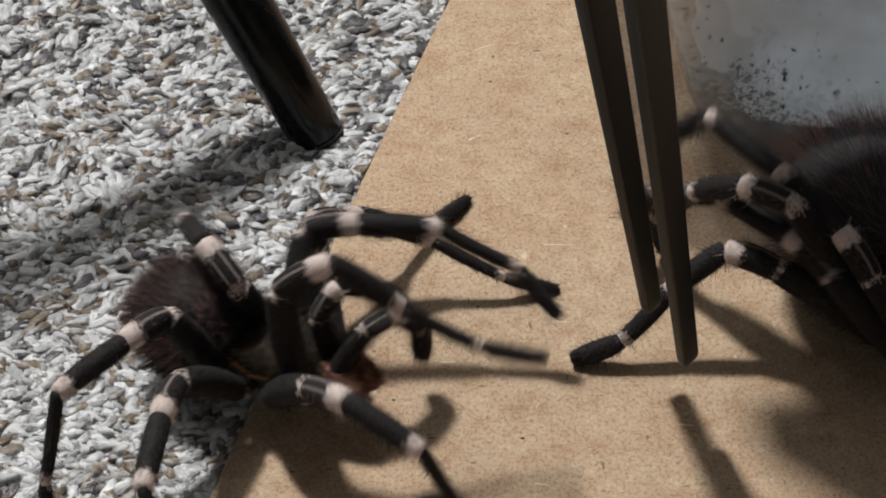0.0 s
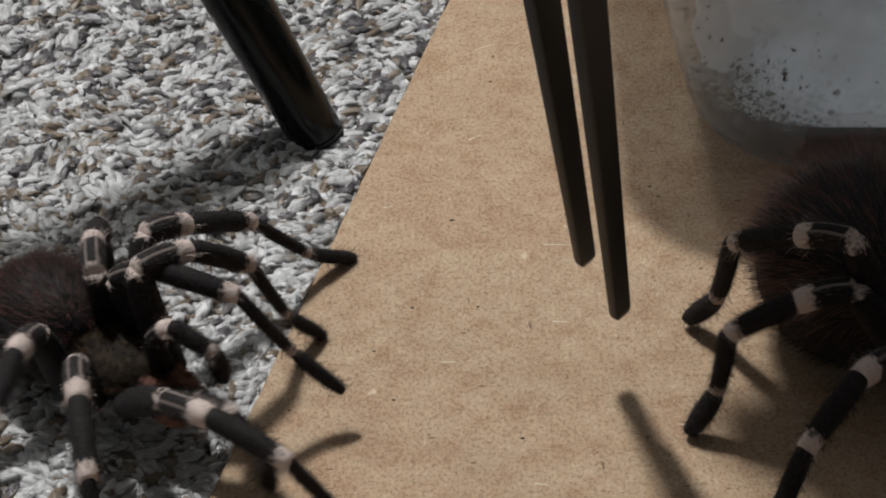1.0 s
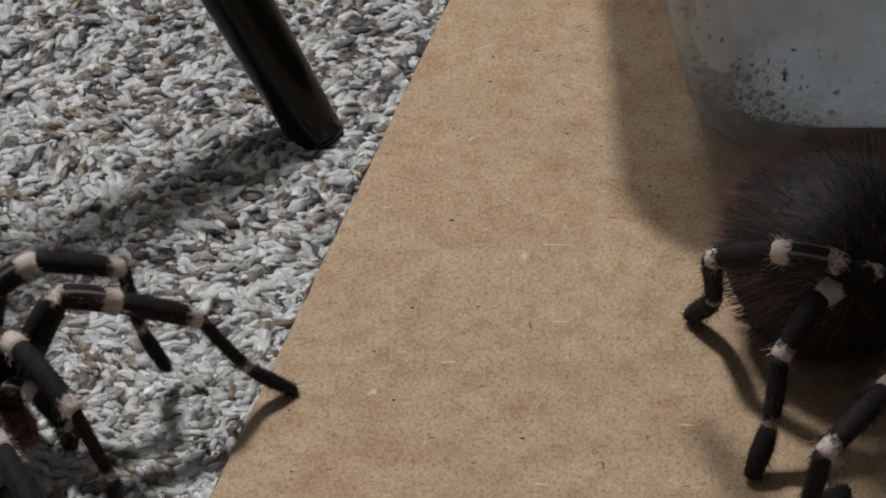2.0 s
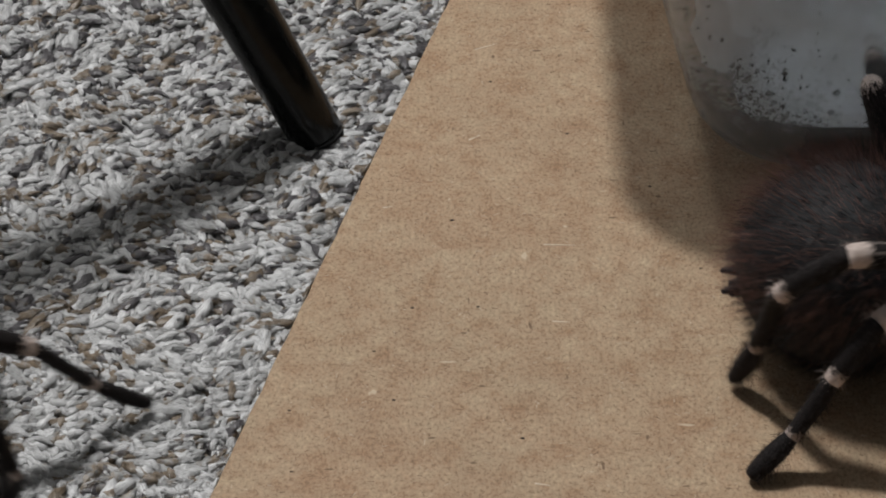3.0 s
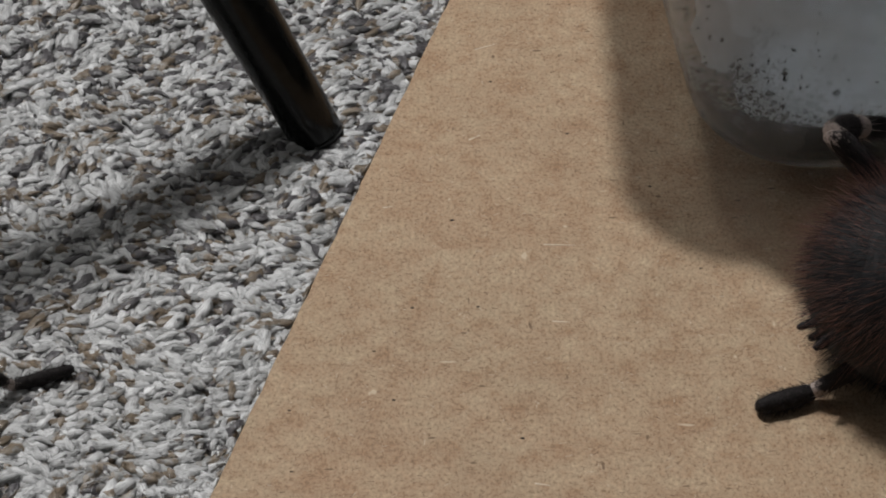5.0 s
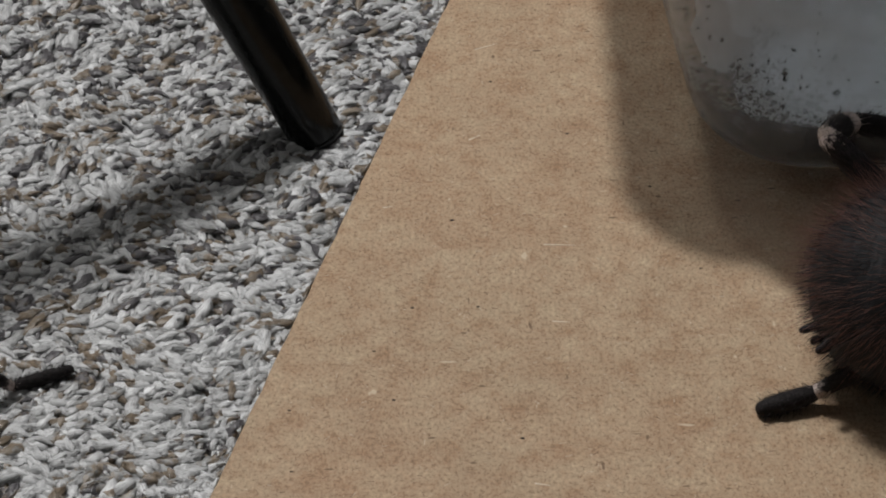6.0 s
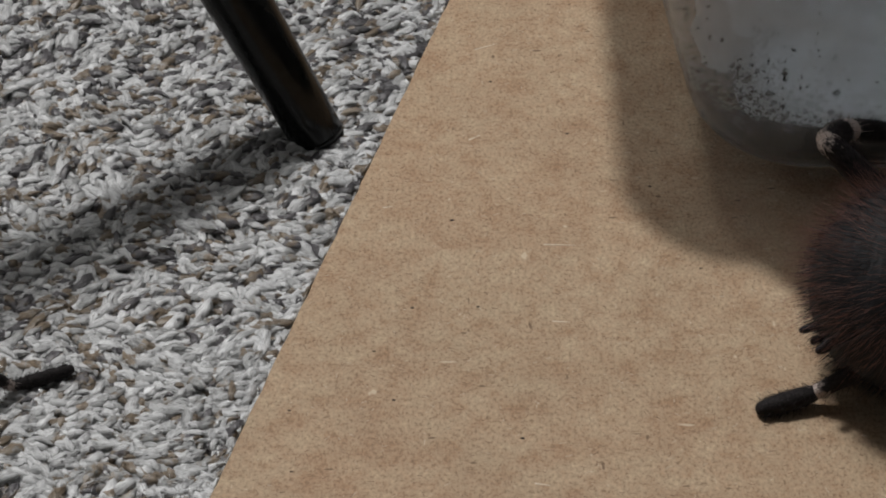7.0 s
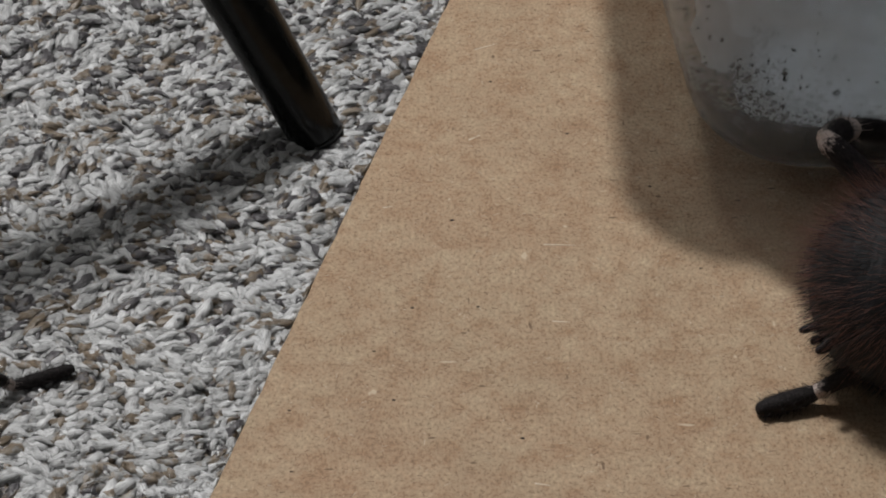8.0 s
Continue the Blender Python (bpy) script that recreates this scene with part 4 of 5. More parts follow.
    stride(STALKER, "L4",
        [(0, 144.2, -21.4, 112.7, -75.4, -59.2, -50, -6.2), (0.1, 160.8, -20, 113, -65.3, -56.9, -50.7, -2.3), (0.2, 167.2, -13.3, 117.6, -67.3, -77.3, -40.1, 12.3), (0.3, 161, -9.1, 123.9, -64.8, -83.8, -43.7, 12.1), (0.4, 159.1, -7.7, 125.5, -63.3, -86.3, -43.6, 10.8), (0.5, 156.1, -8.9, 121.8, -65.1, -84.7, -35.9, 11.3), (0.6, 158.1, -10, 120.8, -68, -82.6, -30.5, 10.4), (0.7, 152.4, -9.5, 121.6, -65.8, -84.4, -37.5, 13.3), (0.8, 144.5, -5.8, 52.6, -103.8, -57.7, -65.4, -7.6), (0.9, 147.8, -5.7, 57.9, -105.5, -45.5, -79.3, -15.5), (1, 136.9, -4.3, 108.5, -106.4, -30.2, -94.1, -27.5)],
        [(1.2, 144.9, -3.3, 52.4, -95.6, -42.3, -89.6, -14.6), (1.3, 139.2, -1, 49.2, -91.5, -46.7, -87.8, -11.9), (1.5, 139.8, -1.7, 49.1, -91.9, -51.3, -82.7, -10.1), (1.7, 119.9, 2.4, 46.6, -90.2, -56, -78.3, -9.7), (2.8, 170.2, -7, 50.3, -80.7, -51.3, -88, -14.6), (3, 145.1, 3, 49.5, -100.1, -55.1, -71.1, -9.9), (3.2, 164.3, 9.4, 126.4, -76.7, -55.8, -25, 3.4), (3.8, 164.5, 8.7, 125.2, -66, -65.5, -22.7, -1.5), (4.5, 164.6, 8.5, 125.2, -64.6, -66.8, -22.4, -2.4), (8, 164.4, 9, 125, -63.9, -67.4, -22.2, -2.6)])
    stride(STALKER, "R1",
        [(0, 21.5, 0.8, 94.8, -61.6, -74.6, 7.7, 20), (0.1, -13.3, -1.5, 90.7, -64.9, -34.7, -2.8, 15.4), (0.2, -14.7, -6.2, 84.5, -72, -33.2, -8, 16.3), (0.3, -14.3, -3.4, 76.2, -74.3, -32.8, -30.3, -3.3), (0.4, -16.6, -1, 71.4, -68.8, -33.6, -22.3, -12.1), (0.5, -15.1, 1.7, 65.2, -57.6, -35.7, -33.7, -14.7), (0.6, -11, 8.1, 61.8, -56.2, -36, -36.1, -15.2), (0.7, -7.2, 10.8, 57.6, -52.3, -34.5, -39.9, -15.1), (0.8, -4.8, 15.4, 54, -50, -29, -46.7, -14.9), (0.9, -0, 24.5, 49, -40.8, -33.7, -51.2, -14.4), (1, 3.2, 23.9, 40.8, -28.3, -34.2, -56.3, -13.5)],
        [(1.2, 2.1, 24.5, 50.5, -37.8, -36.5, -66.9, -14), (1.3, -5.9, 7.4, 36.6, -30.3, -18, -56.1, -13.9), (1.5, -21.3, 2.3, 39.6, -34.3, -19.2, -54.1, -14.3), (1.7, -15.2, -1.9, 41.4, -36.2, -20.8, -54, -14.7), (2.8, -22.6, 0.2, 49, -41.2, -27.7, -57.2, -15.8), (3, -17.4, 1.1, 53.4, -44.1, -32.2, -60.5, -16.8), (3.2, -1.1, 7, 73.5, -49.4, -44.4, -70.8, -20.5), (3.8, 0.5, 7.3, 75.9, -52.3, -46.7, -68.5, -18.9), (4.5, 0.6, 7.3, 76, -52.5, -46.9, -68.3, -18.7), (8, 1, 7.4, 76, -52.5, -46.9, -68.3, -18.8)])
    stride(STALKER, "R2",
        [(0, -13.3, 17.9, 43.3, -26.6, -36.4, -57.8, -68), (0.1, -13.4, 14, 30.9, -22.5, -29.2, -86.7, -63.1), (0.2, -16, 18.8, 49.8, -42.6, -24.3, -81.3, -46.1), (0.3, -61.7, -5.7, 84, -58.1, -31.4, -86.2, -27), (0.4, -74.5, -5.9, 80.6, -59.5, -37.7, -74.4, -19), (0.5, -65.4, 2.9, 73.4, -68, -27.1, -34.6, -5.8), (0.6, -64.4, 6.8, 65.7, -65.3, -25.2, -24.8, -3.4), (0.7, -59, 4.2, 63.1, -63.6, -24.2, -24.3, -5.1), (0.8, -53.3, 3.8, 62.6, -64.4, -19.3, -29.1, -10.2), (0.9, -48.4, 1.6, 62.2, -64, -21.3, -27.5, -7.1), (1, -41.3, 1.8, 61.4, -59.6, -20.6, -35.9, -9.3)],
        [(1.2, -35.7, 9.4, 60.9, -60.1, -22.8, -31.9, -7.6), (1.3, -32.5, 5, 59.7, -58.1, -17.8, -41, -11.7), (1.5, -32.4, -6.8, 68.5, -47.5, -32.8, -54.4, -14.9), (1.7, -47.8, -1.2, 56.7, -41.7, -27.3, -54.3, -14.9), (2.8, -61.1, 0, 50.3, -36.3, -22.3, -53.8, -14.7), (3, -61.4, 0, 50.2, -36.2, -22.2, -53.8, -14.7), (3.2, -61.5, 0, 50.2, -36.1, -22.2, -53.8, -14.7), (3.8, -61.6, 0, 50.2, -36.1, -22.1, -53.8, -14.7), (4.5, -61.6, 0, 50.2, -36.1, -22.1, -53.8, -14.7), (8, -61.6, 0, 50.2, -36.1, -22.1, -53.8, -14.7)])
    stride(STALKER, "R3",
        [(0, -74.2, 27.2, 47.9, -43.5, -11, -51.2, -13.8), (0.1, -68.2, 20.7, 46.7, -42.9, -8.7, -50.9, -13.7), (0.2, -62.6, 17.5, 48.7, -42.6, -6.6, -54.1, -14.8), (0.3, -60.5, 15.1, 50.3, -46.9, -6.4, -52.9, -14.4), (0.4, -57.8, 16.6, 49.4, -45.3, -8.8, -49.5, -13.4), (0.5, -55.1, 21.9, 49.8, -48, -12.8, -41.7, -11.1), (0.6, -52.6, 26.8, 49.7, -47.1, -11.2, -47.7, -12.9), (0.7, -47.9, 29.3, 50.3, -43.5, -19.2, -49.4, -13.4), (0.8, -45, 32.2, 52.8, -45.3, -23.4, -48.7, -13.1), (0.9, -44.9, 28.8, 54.7, -48.8, -21.8, -46.3, -12.2), (1, -62.5, 0.6, 72.7, -54.5, -28.4, -52.5, -14.1)],
        [(1.2, -90.8, 0.1, 57.4, -41, -23.6, -53.3, -14.5), (1.3, -96.7, 0.1, 54.9, -38, -22.5, -53.4, -14.6), (1.5, -102.4, 0, 53, -35.5, -21.7, -53.8, -14.8), (1.7, -103.6, 0, 52.6, -35.1, -21.5, -53.8, -14.8), (2.8, -104.4, 0, 52, -34.8, -21.3, -53.5, -14.6), (3, -104.4, 0, 52.2, -34.9, -21.4, -53.7, -14.7), (3.2, -104.4, 0, 52, -34.8, -21.2, -53.4, -14.6), (3.8, -104.4, 0, 51.9, -34.8, -21.2, -53.3, -14.5), (4.5, -104.4, 0, 51.9, -34.8, -21.2, -53.3, -14.5), (8, -104.4, 0, 51.9, -34.8, -21.2, -53.3, -14.5)])
    stride(STALKER, "R4",
        [(0, -107.3, 7.7, 68.3, -65.4, -6.3, -60.1, -12.7), (0.1, -100.3, 3, 73, -61, -15.6, -62.9, -14.5), (0.2, -96.8, 1.1, 79.4, -64.3, -20, -64.2, -15.8), (0.3, -93.2, 2.7, 85.2, -67.7, -22.7, -60.4, -17.4), (0.4, -97.3, -2.7, 92.7, -59.8, -16.5, -74.5, -20), (0.5, -96.6, 6.6, 82.8, -48.2, -8.7, -79.6, -21.1), (0.6, -83, 17.9, 58.1, -33.5, -21, -69.1, -18.5), (0.7, -111.4, 4.7, 53, -32.6, -19.3, -62.4, -17.2), (0.8, -122.1, -3.5, 50, -30, -16.8, -59.2, -17.4), (0.9, -132.2, -0.9, 52.7, -31.9, -19.2, -56.9, -16.8), (1, -137.4, -0.3, 53.3, -32.7, -19.9, -55.2, -15.9)],
        [(1.2, -142.4, 0, 54.3, -33.5, -21, -54.5, -15.7), (1.3, -143.7, 0, 54.6, -33.7, -21.2, -54.4, -15.7), (1.5, -144.1, 0, 54.1, -33.6, -20.8, -53.7, -15.1), (1.7, -144.3, 0, 53.8, -33.6, -20.5, -53.2, -14.7), (2.8, -144.5, 0, 53.4, -33.8, -20.5, -53.1, -14.5), (3, -144.5, 0, 53.5, -33.8, -20.5, -53.2, -14.6), (3.2, -144.5, 0, 53.5, -33.8, -20.5, -53.2, -14.6), (3.8, -144.5, 0, 53.5, -33.8, -20.5, -53.2, -14.6), (4.5, -144.5, 0, 53.5, -33.8, -20.5, -53.2, -14.6), (8, -144.5, 0, 53.5, -33.7, -20.5, -53.4, -14.8)])
    stride(STALKER, "LP",
        [(0, 50, -3.1, 109.4, -59.8, -72.5, -32.7), (0.1, 47.8, -0.5, 104.4, -58.6, -77.6, -19.9), (0.2, 44.2, 6.3, 98.9, -55.6, -77.3, -29.6), (0.3, 35.7, 9.9, 97.7, -53.9, -78.4, -33.6), (0.4, 29.6, 10.7, 97.6, -51.7, -81.6, -35), (0.5, 28.2, 11.1, 98.2, -49.3, -85.7, -41), (0.6, 23.7, 14.8, 100.5, -49.8, -89.8, -43), (0.7, 20.7, 15.3, 98.5, -51.5, -86.2, -43.7), (0.8, 16.3, 19.7, 95.6, -50.3, -78.2, -55.6), (0.9, 14.4, 17.4, 97.6, -51.2, -81, -56), (1, 15.3, 14.5, 94.6, -48.9, -80.9, -57.9)],
        [(1.2, 13.2, 17.7, 91.3, -44.7, -86.3, -71), (1.3, 21.8, 17.6, 88.6, -39.9, -84.9, -66.7), (1.5, -22.8, 13.4, 82.8, -53, -94.7, -61.4), (1.7, 3.2, 19.3, 76.6, -48.8, -93.9, -47.9), (2.8, 14.7, 0.2, 34.7, -48.6, -47.8, -30.6), (3, 15, 0, 34.2, -48.4, -46.9, -30.3), (3.2, 15.1, 0, 34, -48.4, -46.6, -30.2), (3.8, 15.1, 0, 33.9, -48.3, -46.4, -30.1), (4.5, 15.1, 0, 33.9, -48.3, -46.4, -30.1), (8, 15.1, 0, 33.9, -48.3, -46.4, -30.1)])
    stride(STALKER, "RP",
        [(0, 60.1, 5.5, 51.7, -48.9, -54.7, -37.4), (0.1, 38.7, 3.4, 44.8, -51.3, -54.5, -36.3), (0.2, 26, 1.9, 41.4, -51, -52.6, -34.7), (0.3, 31.2, 3.8, 47.3, -49.2, -53.3, -36), (0.4, 27, 3.8, 46.4, -49.9, -53.8, -36.2), (0.5, 13.6, 1.4, 38.1, -48.5, -48.9, -32.4), (0.6, 12.7, 1.8, 35.9, -45.2, -44.5, -29.8), (0.7, 14.4, 2, 32, -41, -39, -26.7), (0.8, 19.3, 2.7, 30.7, -38.6, -37, -26.6), (0.9, 33.8, 6.9, 43.7, -48, -54.4, -41.3), (1, 10.9, 1, 24.6, -39.9, -39.2, -34.4)],
        [(1.2, -6.5, 0.1, 31.6, -45.6, -44.2, -31.4), (1.3, -10, 0, 32.8, -46.8, -45.2, -30.8), (1.5, -13.2, -0, 33.5, -47.8, -46, -30.4), (1.7, -14.2, -0, 33.7, -48.2, -46.3, -30.2), (2.8, -15.1, -0, 33.9, -48.3, -46.4, -30.1), (3, -15.1, -0, 33.9, -48.3, -46.4, -30.1), (3.2, -15.1, -0, 33.9, -48.3, -46.4, -30.1), (3.8, -15.1, -0, 33.9, -48.3, -46.4, -30.1), (4.5, -15.1, -0, 33.9, -48.3, -46.4, -30.1), (8, -15.1, -0, 33.9, -48.3, -46.4, -30.1)])
    carry(TURNER,
        [(0, 0.1141, -0.0481, 0.0178, -70.2, 3.9), (0.1, 0.1159, -0.0491, 0.0178, -67.2, 3.9), (0.2, 0.1169, -0.0501, 0.0179, -64.8, 4.2), (0.3, 0.1175, -0.0515, 0.0179, -62.3, 4.2), (0.6, 0.1169, -0.055, 0.0178, -58.8, 4), (0.9, 0.1162, -0.0567, 0.0179, -55.6, 4.2), (1, 0.1167, -0.0578, 0.018, -53.3, 4.3), (1.2, 0.1154, -0.0574, 0.0181, -50.9, 4.5), (1.5, 0.1145, -0.0532, 0.0182, -45.4, 4.7), (1.7, 0.1176, -0.0477, 0.0183, -34.3, 4.9)],
        [(2.8, 0.121, -0.0409, 0.0183, -19, 4.9), (3, 0.1248, -0.0367, 0.018, -3.9, 4.3), (3.2, 0.1278, -0.0324, 0.0177, 7, 3.8), (3.5, 0.1299, -0.0306, 0.0177, 13.4, 3.8), (3.8, 0.1328, -0.0289, 0.0176, 18, 3.6), (4.5, 0.1374, -0.0288, 0.0183, 22.3, 5), (5.6, 0.1381, -0.032, 0.0178, 22.3, 3.4), (8, 0.1381, -0.032, 0.0178, 22.3, 3.4)])
    stride(TURNER, "L3",
        [(0, 130.6, -43.7, 31.2, -36.5, -11.6, -31.8, -11.1), (0.1, 129.1, -45.6, 31.2, -35.6, -14.1, -31.1, -10.3), (0.2, 127.5, -46.2, 31.1, -34, -16.6, -31.1, -8.9), (0.3, 128.5, -39.7, 27.4, -28.1, -13.9, -28.8, -11.3), (0.6, 129.8, -22.8, 21.7, -16, -13.6, -25.8, -17), (0.9, 127.8, -15.3, 21.5, -14.2, -13.1, -28.8, -18.6), (1, 126, -14.2, 22.2, -14.3, -14, -30.6, -18.3), (1.2, 122, -12.2, 21.8, -15, -12.9, -31, -17.6), (1.5, 113.9, -10.1, 18.3, -18.6, -5.3, -28.3, -13.7), (1.7, 102.9, -13.3, 12.2, -23.7, 5.5, -22.1, -6.5)],
        [(2.8, 100.5, -9.4, 11.3, -26.6, 10.8, -23.8, -3.4), (3, 99.3, -1.4, 27.3, -24.6, -12.7, -42, -10.8), (3.2, 91.7, 2.3, 30.2, -28.5, -13.6, -44.3, -10.9), (3.5, 55.2, 12.9, 14.3, -32.1, 7.6, -24.4, -3.3), (3.8, 86.1, 5.8, 30, -22.2, -21.6, -44.9, -13.5), (4.5, 75, 0, 46, -39, -24, -55, -15), (5.6, 75, 0, 46, -39, -24, -55, -15), (8, 75, 0, 46, -39, -24, -55, -15)])
    stride(TURNER, "L4",
        [(0, 150.2, 0.8, 3.9, 32.5, 45.8, -128.5, -23.3), (0.1, 149.6, 3.9, 4.8, 26.8, 47.7, -125.5, -22.7), (0.2, 148.8, 6.2, 5.3, 27.9, 45.7, -125.2, -22.5), (0.3, 147, 6.9, 5.8, 31.6, 42.5, -126.7, -22.7), (0.6, 142.4, 5.2, 9.3, 22.3, 47.1, -128.7, -22.5), (0.9, 130.2, -10.2, 9.9, 38.5, 32.4, -140.3, -21), (1, 126, -11.9, 58.5, -93.1, 57.7, -81, -23), (1.2, 123.8, -7.9, 61.2, -97.1, 57.5, -79.4, -22.4), (1.5, 120.2, 0.5, 5.8, 68.7, 7.4, -138, -22.9), (1.7, 110.7, 9.4, 2.9, 15, 35.2, -108.5, -111.9)],
        [(2.8, 115.9, -15.6, 103.6, -54, -22.2, -32.7, 2.1), (3, 90.3, -20.3, 55, -121.7, 79.5, -69.3, -20.4), (3.2, 112.7, -8.4, 61.4, -117.6, 40.3, -50.7, -17.1), (3.5, 36.1, -25, 104, -129.2, -7.6, -40, -15), (3.8, 35.6, -30.6, 103.4, -129, -8.4, -40, -15), (4.2, 44.6, -38.8, 98.3, -125.6, -13.6, -40, -15), (4.5, 29.9, -43.8, 102.8, -128.2, -8.3, -40, -15), (4.7, 45.9, -45.3, 92.5, -128.2, -7, -40, -15), (5.6, 57.9, -52.3, 71.6, -100.9, -26.8, -40, -15), (6.5, 58.3, -53.1, 74.1, -108.6, -21.6, -40, -15), (8, 57.9, -52.3, 75.4, -109.7, -20.9, -40, -15)])
    stride(TURNER, "R2",
        [(0, -153.7, -4.7, 35.2, -10.6, -19.1, -28.4, -29.2), (0.1, -158.6, -10.3, 59.9, -46.7, -22.1, -13.4, -21.3), (0.2, -161.2, -18.7, 54.2, -57.4, -10, -15.1, -8.2), (0.3, -37.6, 4.7, 70.6, -64.5, -95.3, 0.9, 86.9), (0.6, -45.8, 0.3, 77.9, -76.2, -13.4, -77.7, -13.5), (0.9, -79.4, 11.4, 57.3, -47.2, -29.5, -36.4, -4.4), (1, -82.8, 4.9, 51.4, -42.5, -33.7, -23.6, -5.5), (1.2, -93, -16.5, 47.3, -23, -62.6, -59.5, -63), (1.5, -94.7, -16.6, 43.7, -22.6, -56.4, -64, -64.9), (1.7, -107.6, -14.2, 34.7, -18.4, -47.9, -65.6, -80.9)],
        [(2.8, -99, -0.9, 24.8, -17.7, 11.7, -92.5, -56.4), (3, -75.4, 2.5, 50.1, -42.5, -9.3, -68.6, -25), (3.2, -65.8, 1.9, 56.4, -47.4, -18.3, -57.4, -17.9), (3.5, -59, -0.3, 56.9, -46.3, -24.1, -51.6, -14.5), (3.8, -56.4, -1.4, 58.6, -47.9, -25.6, -49.8, -13.9), (4.5, -51.8, -2.7, 66.3, -60.7, -25.8, -46.1, -13.7), (5.6, -139, -5.2, 56.9, -45.8, -17.4, -53.7, -1.9), (8, -139, -5.2, 56.9, -45.8, -17.4, -53.7, -1.9)])
    stride(TURNER, "R3",
        [(0, -122.3, 30.5, 27.3, -13.2, -57.2, -9.6, 26.2), (0.1, -126.5, 29.2, 25, -11.5, -52, -12.4, 26.9), (0.2, -129.2, 23.4, 22.3, -6.8, -51, -12.7, 27.7), (0.3, -132.9, 22.8, 21.2, -9.8, -43.4, -14.1, 29), (0.6, -139.3, 18.6, 20.5, -10, -47.8, 0.2, 23.5), (0.9, -140.4, -3.3, 46.4, -48.4, -23.9, -40.6, 22.3), (1, -124.9, 3.9, 61.1, -73.5, -14.3, -55.5, 20.6), (1.2, -126.3, -3.9, 65.6, -70.5, -36.8, -35.4, 22.7), (1.5, -127.6, 0.4, 63.6, -70.1, -30.4, -44.8, 27.9), (1.7, -123.7, 16.3, 63.8, -70.4, -29.3, -43.5, 12.5)],
        [(2.8, -129.1, -0.2, 58.2, -64.8, -53.1, 4.7, 22.9), (3, -144.8, -6.5, 49.5, -48.6, -49, -4.4, 18.2), (3.2, -153.4, -21.9, 41.8, -43, -33, -15, 12.1), (3.5, -134.7, -14.6, 39.8, -38.6, -4.9, -95.4, 10.6), (3.8, -114.3, -1.4, 52.7, -46.8, -33.5, -59.8, -1), (4.5, -106.2, 4.2, 64.1, -59.4, -49.4, -37.1, -7.7), (5.6, -149.1, -17.9, 51, -44.1, -32.7, -48.6, -11.3), (8, -149.1, -17.9, 51, -44.1, -32.7, -48.6, -11.3)])
    stride(TURNER, "R4",
        [(0, -148.5, -20.1, 62.2, -65.2, -33, -15.5, -40.2), (0.1, -150.4, -23.9, 60.2, -59, -36.2, -20.8, -38.6), (0.2, -167.9, -9.2, 52.8, -80, -2, -24.2, -101.6), (0.3, -163.9, -5.1, 69.3, -100, -0.4, -38, -77.8), (0.6, -162.2, -2.3, 70.4, -90.5, -15.5, -45, -64.8), (0.9, -157.3, -11.4, 77.8, -93.6, -14.8, -45.5, 23.2), (1, -157.6, -13.2, 77, -93.4, -12.9, -46.4, 22.3), (1.2, -161.5, -12.6, 77.9, -103.7, -0.3, -51.2, 31.9), (1.5, -163.8, -15.3, 77.7, -98.9, -4.6, -56.3, 32), (1.7, -169.6, -21.5, 72.9, -79.9, -24.3, -51.5, 26)],
        [(2.8, -177.2, -33.3, 66.8, -69.7, -31.8, -51.9, 34.6), (3, -168.6, -18.5, 68.6, -51.4, -59.9, -40.2, 8.7), (3.2, -163.1, -12.2, 70.3, -110, 33.6, -80.9, 26.4), (3.5, -170.7, -23.9, 75.7, -130.7, 24.4, -41.2, 52.1), (3.8, -173.4, -26.3, 61, -136.9, 81.3, -76, 21.8), (4.5, -182.4, -26.3, 63.8, -117.4, -6.1, 9.9, 56.8), (5.6, -184.8, -25.6, 65.8, -120.7, -4.1, 12.9, 40.1), (8, -184.8, -25.6, 65.8, -120.7, -4.1, 12.9, 40.1)])
    stride(TURNER, "L1",
        [(0, 27.8, -0, 49.1, -36.9, -22.8, -54.1, -14.8), (0.1, 27.8, -0, 48.9, -37.1, -22.9, -54.1, -14.8), (0.2, 27.8, -0, 48.7, -37.2, -23, -54.2, -14.8), (0.3, 27.8, -0, 48.7, -37.2, -23, -54.2, -14.8), (0.6, 27.8, -0, 48.8, -37.1, -22.9, -54.1, -14.8), (0.9, 27.8, -0, 48.6, -37.3, -23, -54.2, -14.8), (1, 27.8, -0, 48.5, -37.4, -23.1, -54.2, -14.8), (1.2, 27.8, -0, 48.3, -37.5, -23.2, -54.3, -14.8), (1.5, 27.8, -0, 48.2, -37.6, -23.3, -54.3, -14.8), (1.7, 27.9, -0, 48.1, -37.7, -23.3, -54.3, -14.8), (2.8, 27.9, -0, 48, -37.7, -23.4, -54.3, -14.8)],
        [(3, 27.9, -0, 48.4, -37.5, -23.2, -54.3, -14.8), (3.2, 27.9, -0, 48.7, -37.2, -23, -54.2, -14.8), (3.5, 27.9, -0, 48.7, -37.2, -23, -54.2, -14.8), (3.8, 27.9, -0, 48.7, -37.3, -23, -54.2, -14.8), (4.5, 27.9, -0, 47.5, -38.1, -23.6, -54.5, -14.9), (8, 27.9, -0, 48.5, -37.4, -23.1, -54.3, -14.8)])
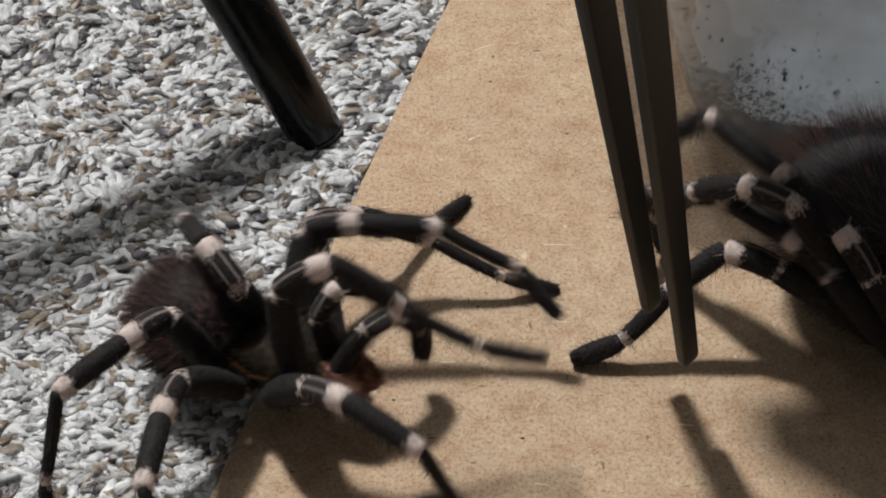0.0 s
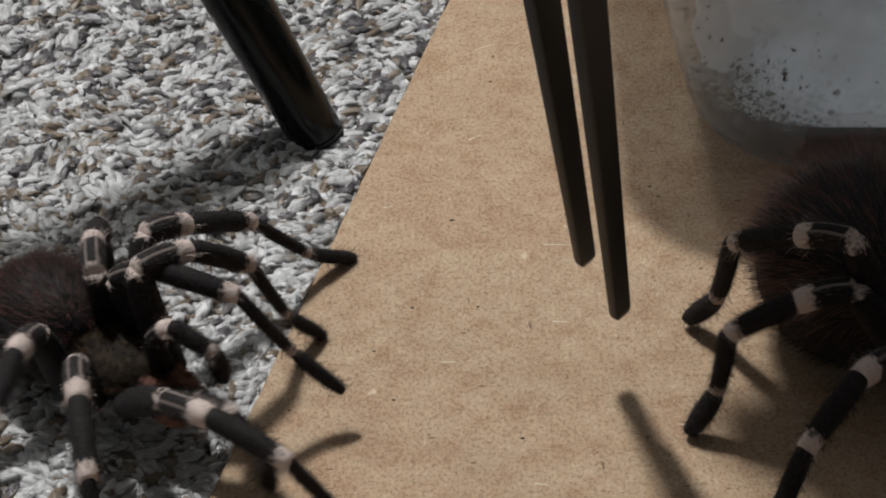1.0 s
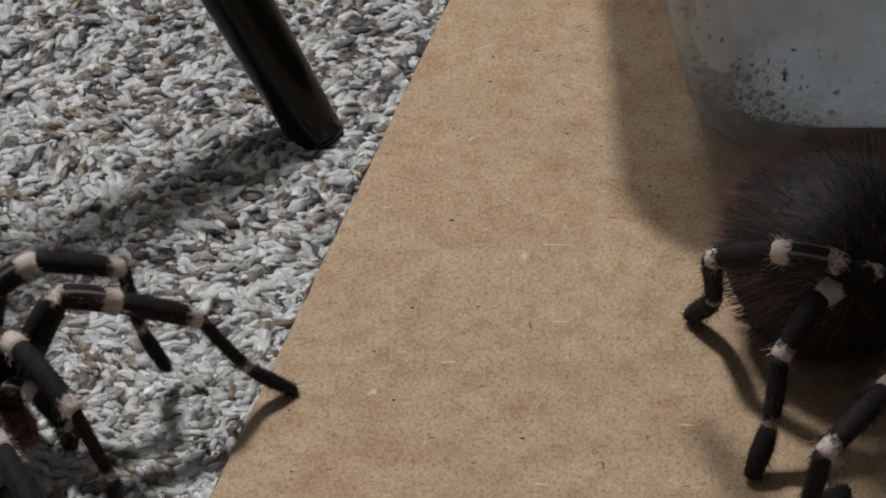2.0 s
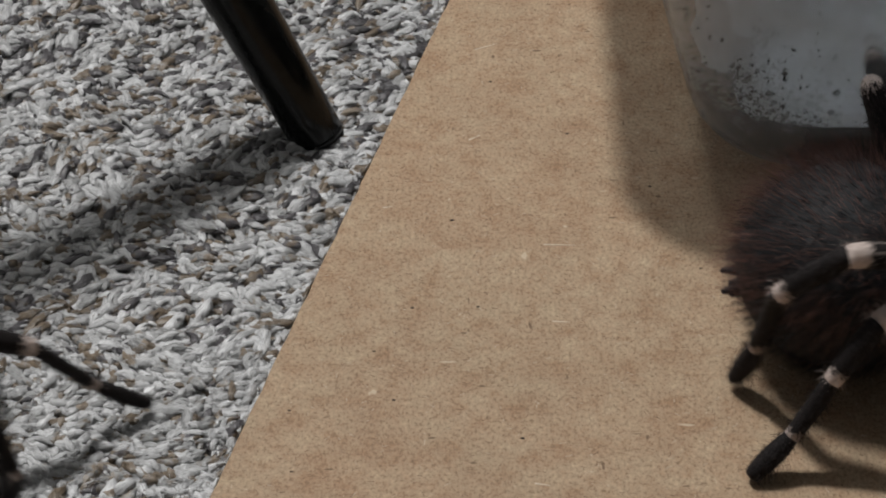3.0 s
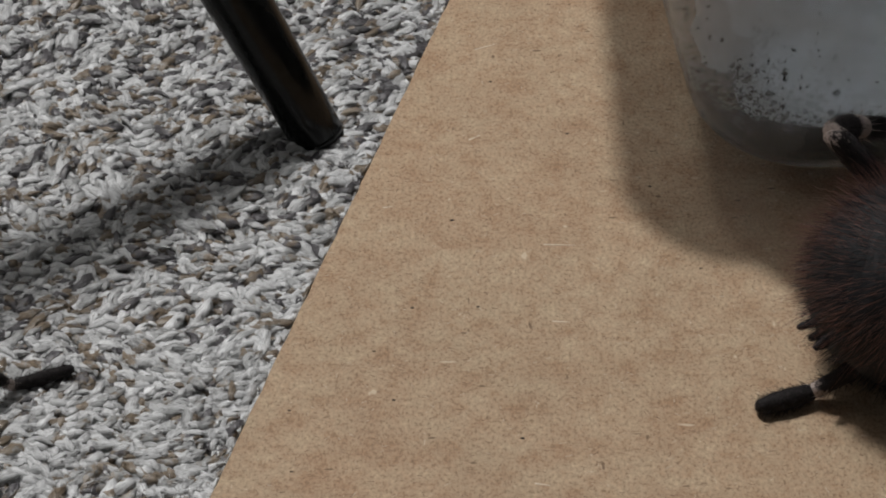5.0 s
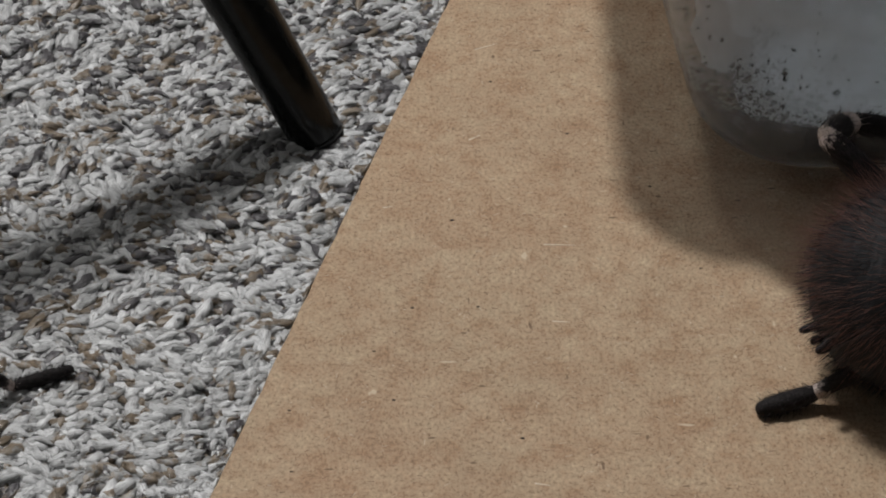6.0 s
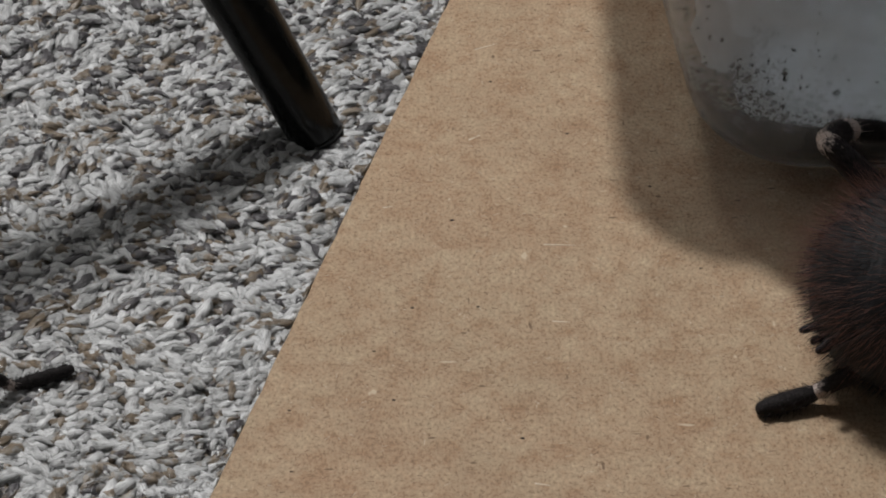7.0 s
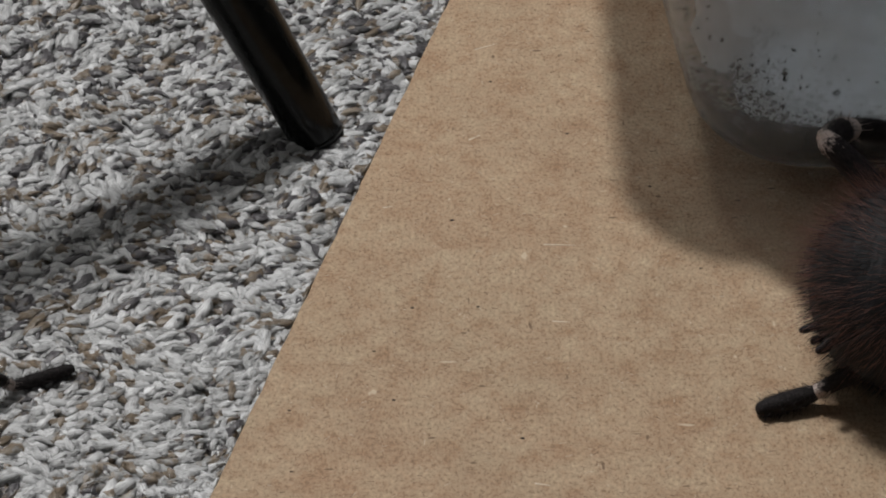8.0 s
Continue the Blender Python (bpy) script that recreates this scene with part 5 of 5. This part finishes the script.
    stride(TURNER, "L2",
        [(0, 61.6, -0.1, 50.1, -36.2, -22.2, -53.8, -14.7), (0.1, 61.6, -0.1, 49.9, -36.3, -22.3, -53.9, -14.7), (0.2, 61.6, -0.1, 49.8, -36.4, -22.4, -53.9, -14.7), (0.3, 61.6, -0.1, 49.8, -36.4, -22.4, -53.9, -14.7), (0.6, 61.6, -0.1, 49.8, -36.4, -22.3, -53.9, -14.7), (0.9, 61.6, -0.1, 49.7, -36.5, -22.4, -53.9, -14.7), (1, 61.6, -0.1, 49.6, -36.6, -22.5, -54, -14.7), (1.2, 61.6, -0.1, 49.5, -36.6, -22.6, -54, -14.7), (1.5, 61.6, -0.1, 49.4, -36.7, -22.6, -54, -14.7), (1.7, 61.6, -0.1, 49.3, -36.8, -22.6, -54, -14.7), (2.8, 61.6, -0.1, 49.3, -36.8, -22.7, -54, -14.7)],
        [(3, 61.6, -0.1, 49.5, -36.6, -22.6, -54, -14.7), (3.2, 61.6, -0.1, 49.7, -36.5, -22.4, -53.9, -14.7), (3.5, 61.7, -0.1, 49.7, -36.5, -22.5, -53.9, -14.7), (3.8, 61.7, -0.1, 49.6, -36.6, -22.5, -54, -14.7), (4.5, 61.6, -0.1, 48.9, -37.1, -22.9, -54.2, -14.8), (8, 61.7, -0, 49.4, -36.7, -22.6, -54, -14.7)])
    stride(TURNER, "R1",
        [(0, -153.2, 2.7, 42, -1.6, -15.5, -9.1, -59.6), (0.1, -157.3, 10.7, 33, -3.5, -19.8, -11.9, -42.2), (0.2, -55.7, 26.1, 107.8, 0.2, -32.2, -100.3, -17.9), (0.3, -59.1, 8.9, 79, -43.7, -45.1, -74.4, -21.4), (0.6, -41.1, 6.5, 79.6, -70.8, -28.7, -59.5, -10.1), (0.9, -32.8, 4.7, 77, -72.4, -24.1, -55.9, -8.7), (1, -31.8, 4.6, 75.6, -71.6, -23.7, -55.1, -9), (1.2, -29.5, 3.5, 72.7, -68.5, -24.5, -54.1, -9.2), (1.5, -27, 2.4, 66, -60.4, -25.9, -52.9, -10.1), (1.7, -26.9, 2.6, 62.8, -58.4, -24.2, -51.9, -11.6)],
        [(2.8, -26, 1.6, 57.9, -53.6, -22.6, -51.1, -13.2), (3, -24.1, 0.1, 58.5, -54.6, -21.1, -50.1, -14.1), (3.2, -23.4, -1.3, 56.2, -50.6, -20.9, -50.3, -14.8), (3.5, -21.9, -3.3, 50.4, -40.6, -24.2, -50.7, -15.7), (3.8, -20.6, -4.6, 49, -36.7, -26.5, -50.8, -16.3), (4.5, -15, -7.4, 49.9, -40.3, -28, -49.1, -18), (5.6, -16.1, -7.5, 50.3, -36.8, -29.1, -49.5, -17.8), (8, -16.1, -7.5, 50.3, -36.8, -29.1, -49.5, -17.8)])
    stride(TURNER, "LP",
        [(0, 15.1, 0, 33.4, -48.5, -46.5, -30.1), (0.1, 15.2, 0, 33.1, -48.7, -46.5, -30.1), (0.2, 15.2, 0, 32.8, -48.9, -46.6, -30.1), (0.3, 15.2, 0, 32.8, -48.9, -46.6, -30.1), (0.6, 15.2, 0, 32.8, -48.8, -46.5, -30.1), (0.9, 15.2, 0.1, 32.4, -49, -46.6, -30), (1, 15.2, 0.1, 32.1, -49.2, -46.6, -30), (1.2, 15.2, 0.1, 31.9, -49.3, -46.7, -30), (1.5, 15.2, 0.1, 31.6, -49.4, -46.7, -30), (1.7, 15.2, 0.1, 31.4, -49.5, -46.7, -30), (2.8, 15.2, 0.1, 31.3, -49.5, -46.7, -30)],
        [(3, 15.2, 0.1, 31.9, -49.2, -46.6, -30), (3.2, 15.2, 0.1, 32.5, -49, -46.6, -30), (3.5, 15.2, 0, 32.4, -49, -46.6, -30), (3.8, 15.2, 0, 32.3, -49.1, -46.6, -30), (4.5, 15.3, 0.1, 30.1, -50, -46.8, -29.9), (8, 15.2, 0, 31.8, -49.2, -46.6, -30)])
    stride(TURNER, "RP",
        [(0, -15.1, -0, 33.4, -48.5, -46.5, -30.1), (0.1, -15.2, -0, 33.1, -48.7, -46.5, -30.1), (0.2, -15.2, -0, 32.8, -48.9, -46.6, -30.1), (0.3, -15.2, -0, 32.8, -48.9, -46.6, -30.1), (0.6, -15.2, -0, 32.8, -48.8, -46.5, -30.1), (0.9, -15.2, -0.1, 32.4, -49, -46.6, -30), (1, -15.2, -0.1, 32.1, -49.2, -46.6, -30), (1.2, -15.2, -0.1, 31.9, -49.3, -46.7, -30), (1.5, -15.2, -0.1, 31.6, -49.4, -46.7, -30), (1.7, -15.2, -0.1, 31.4, -49.5, -46.7, -30), (2.8, -15.2, -0.1, 31.3, -49.5, -46.7, -30)],
        [(3, -15.2, -0.1, 31.9, -49.2, -46.6, -30), (3.2, -15.2, -0.1, 32.5, -49, -46.6, -30), (3.5, -15.2, -0, 32.4, -49, -46.6, -30), (3.8, -15.2, -0, 32.3, -49.1, -46.6, -30), (4.5, -15.3, -0.1, 30.1, -50, -46.8, -29.9), (8, -15.2, -0, 31.8, -49.2, -46.6, -30)])
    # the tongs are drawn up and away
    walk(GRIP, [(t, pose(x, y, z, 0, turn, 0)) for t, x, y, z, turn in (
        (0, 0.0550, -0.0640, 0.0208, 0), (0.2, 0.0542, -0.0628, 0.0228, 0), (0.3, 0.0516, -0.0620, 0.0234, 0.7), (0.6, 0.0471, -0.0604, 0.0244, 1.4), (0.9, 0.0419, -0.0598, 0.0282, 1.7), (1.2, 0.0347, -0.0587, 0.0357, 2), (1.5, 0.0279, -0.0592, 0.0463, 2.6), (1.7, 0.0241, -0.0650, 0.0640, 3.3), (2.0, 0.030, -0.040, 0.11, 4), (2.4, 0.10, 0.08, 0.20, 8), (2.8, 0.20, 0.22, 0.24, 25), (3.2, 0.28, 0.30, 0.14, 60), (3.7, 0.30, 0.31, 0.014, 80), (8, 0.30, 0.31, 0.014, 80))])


motions()
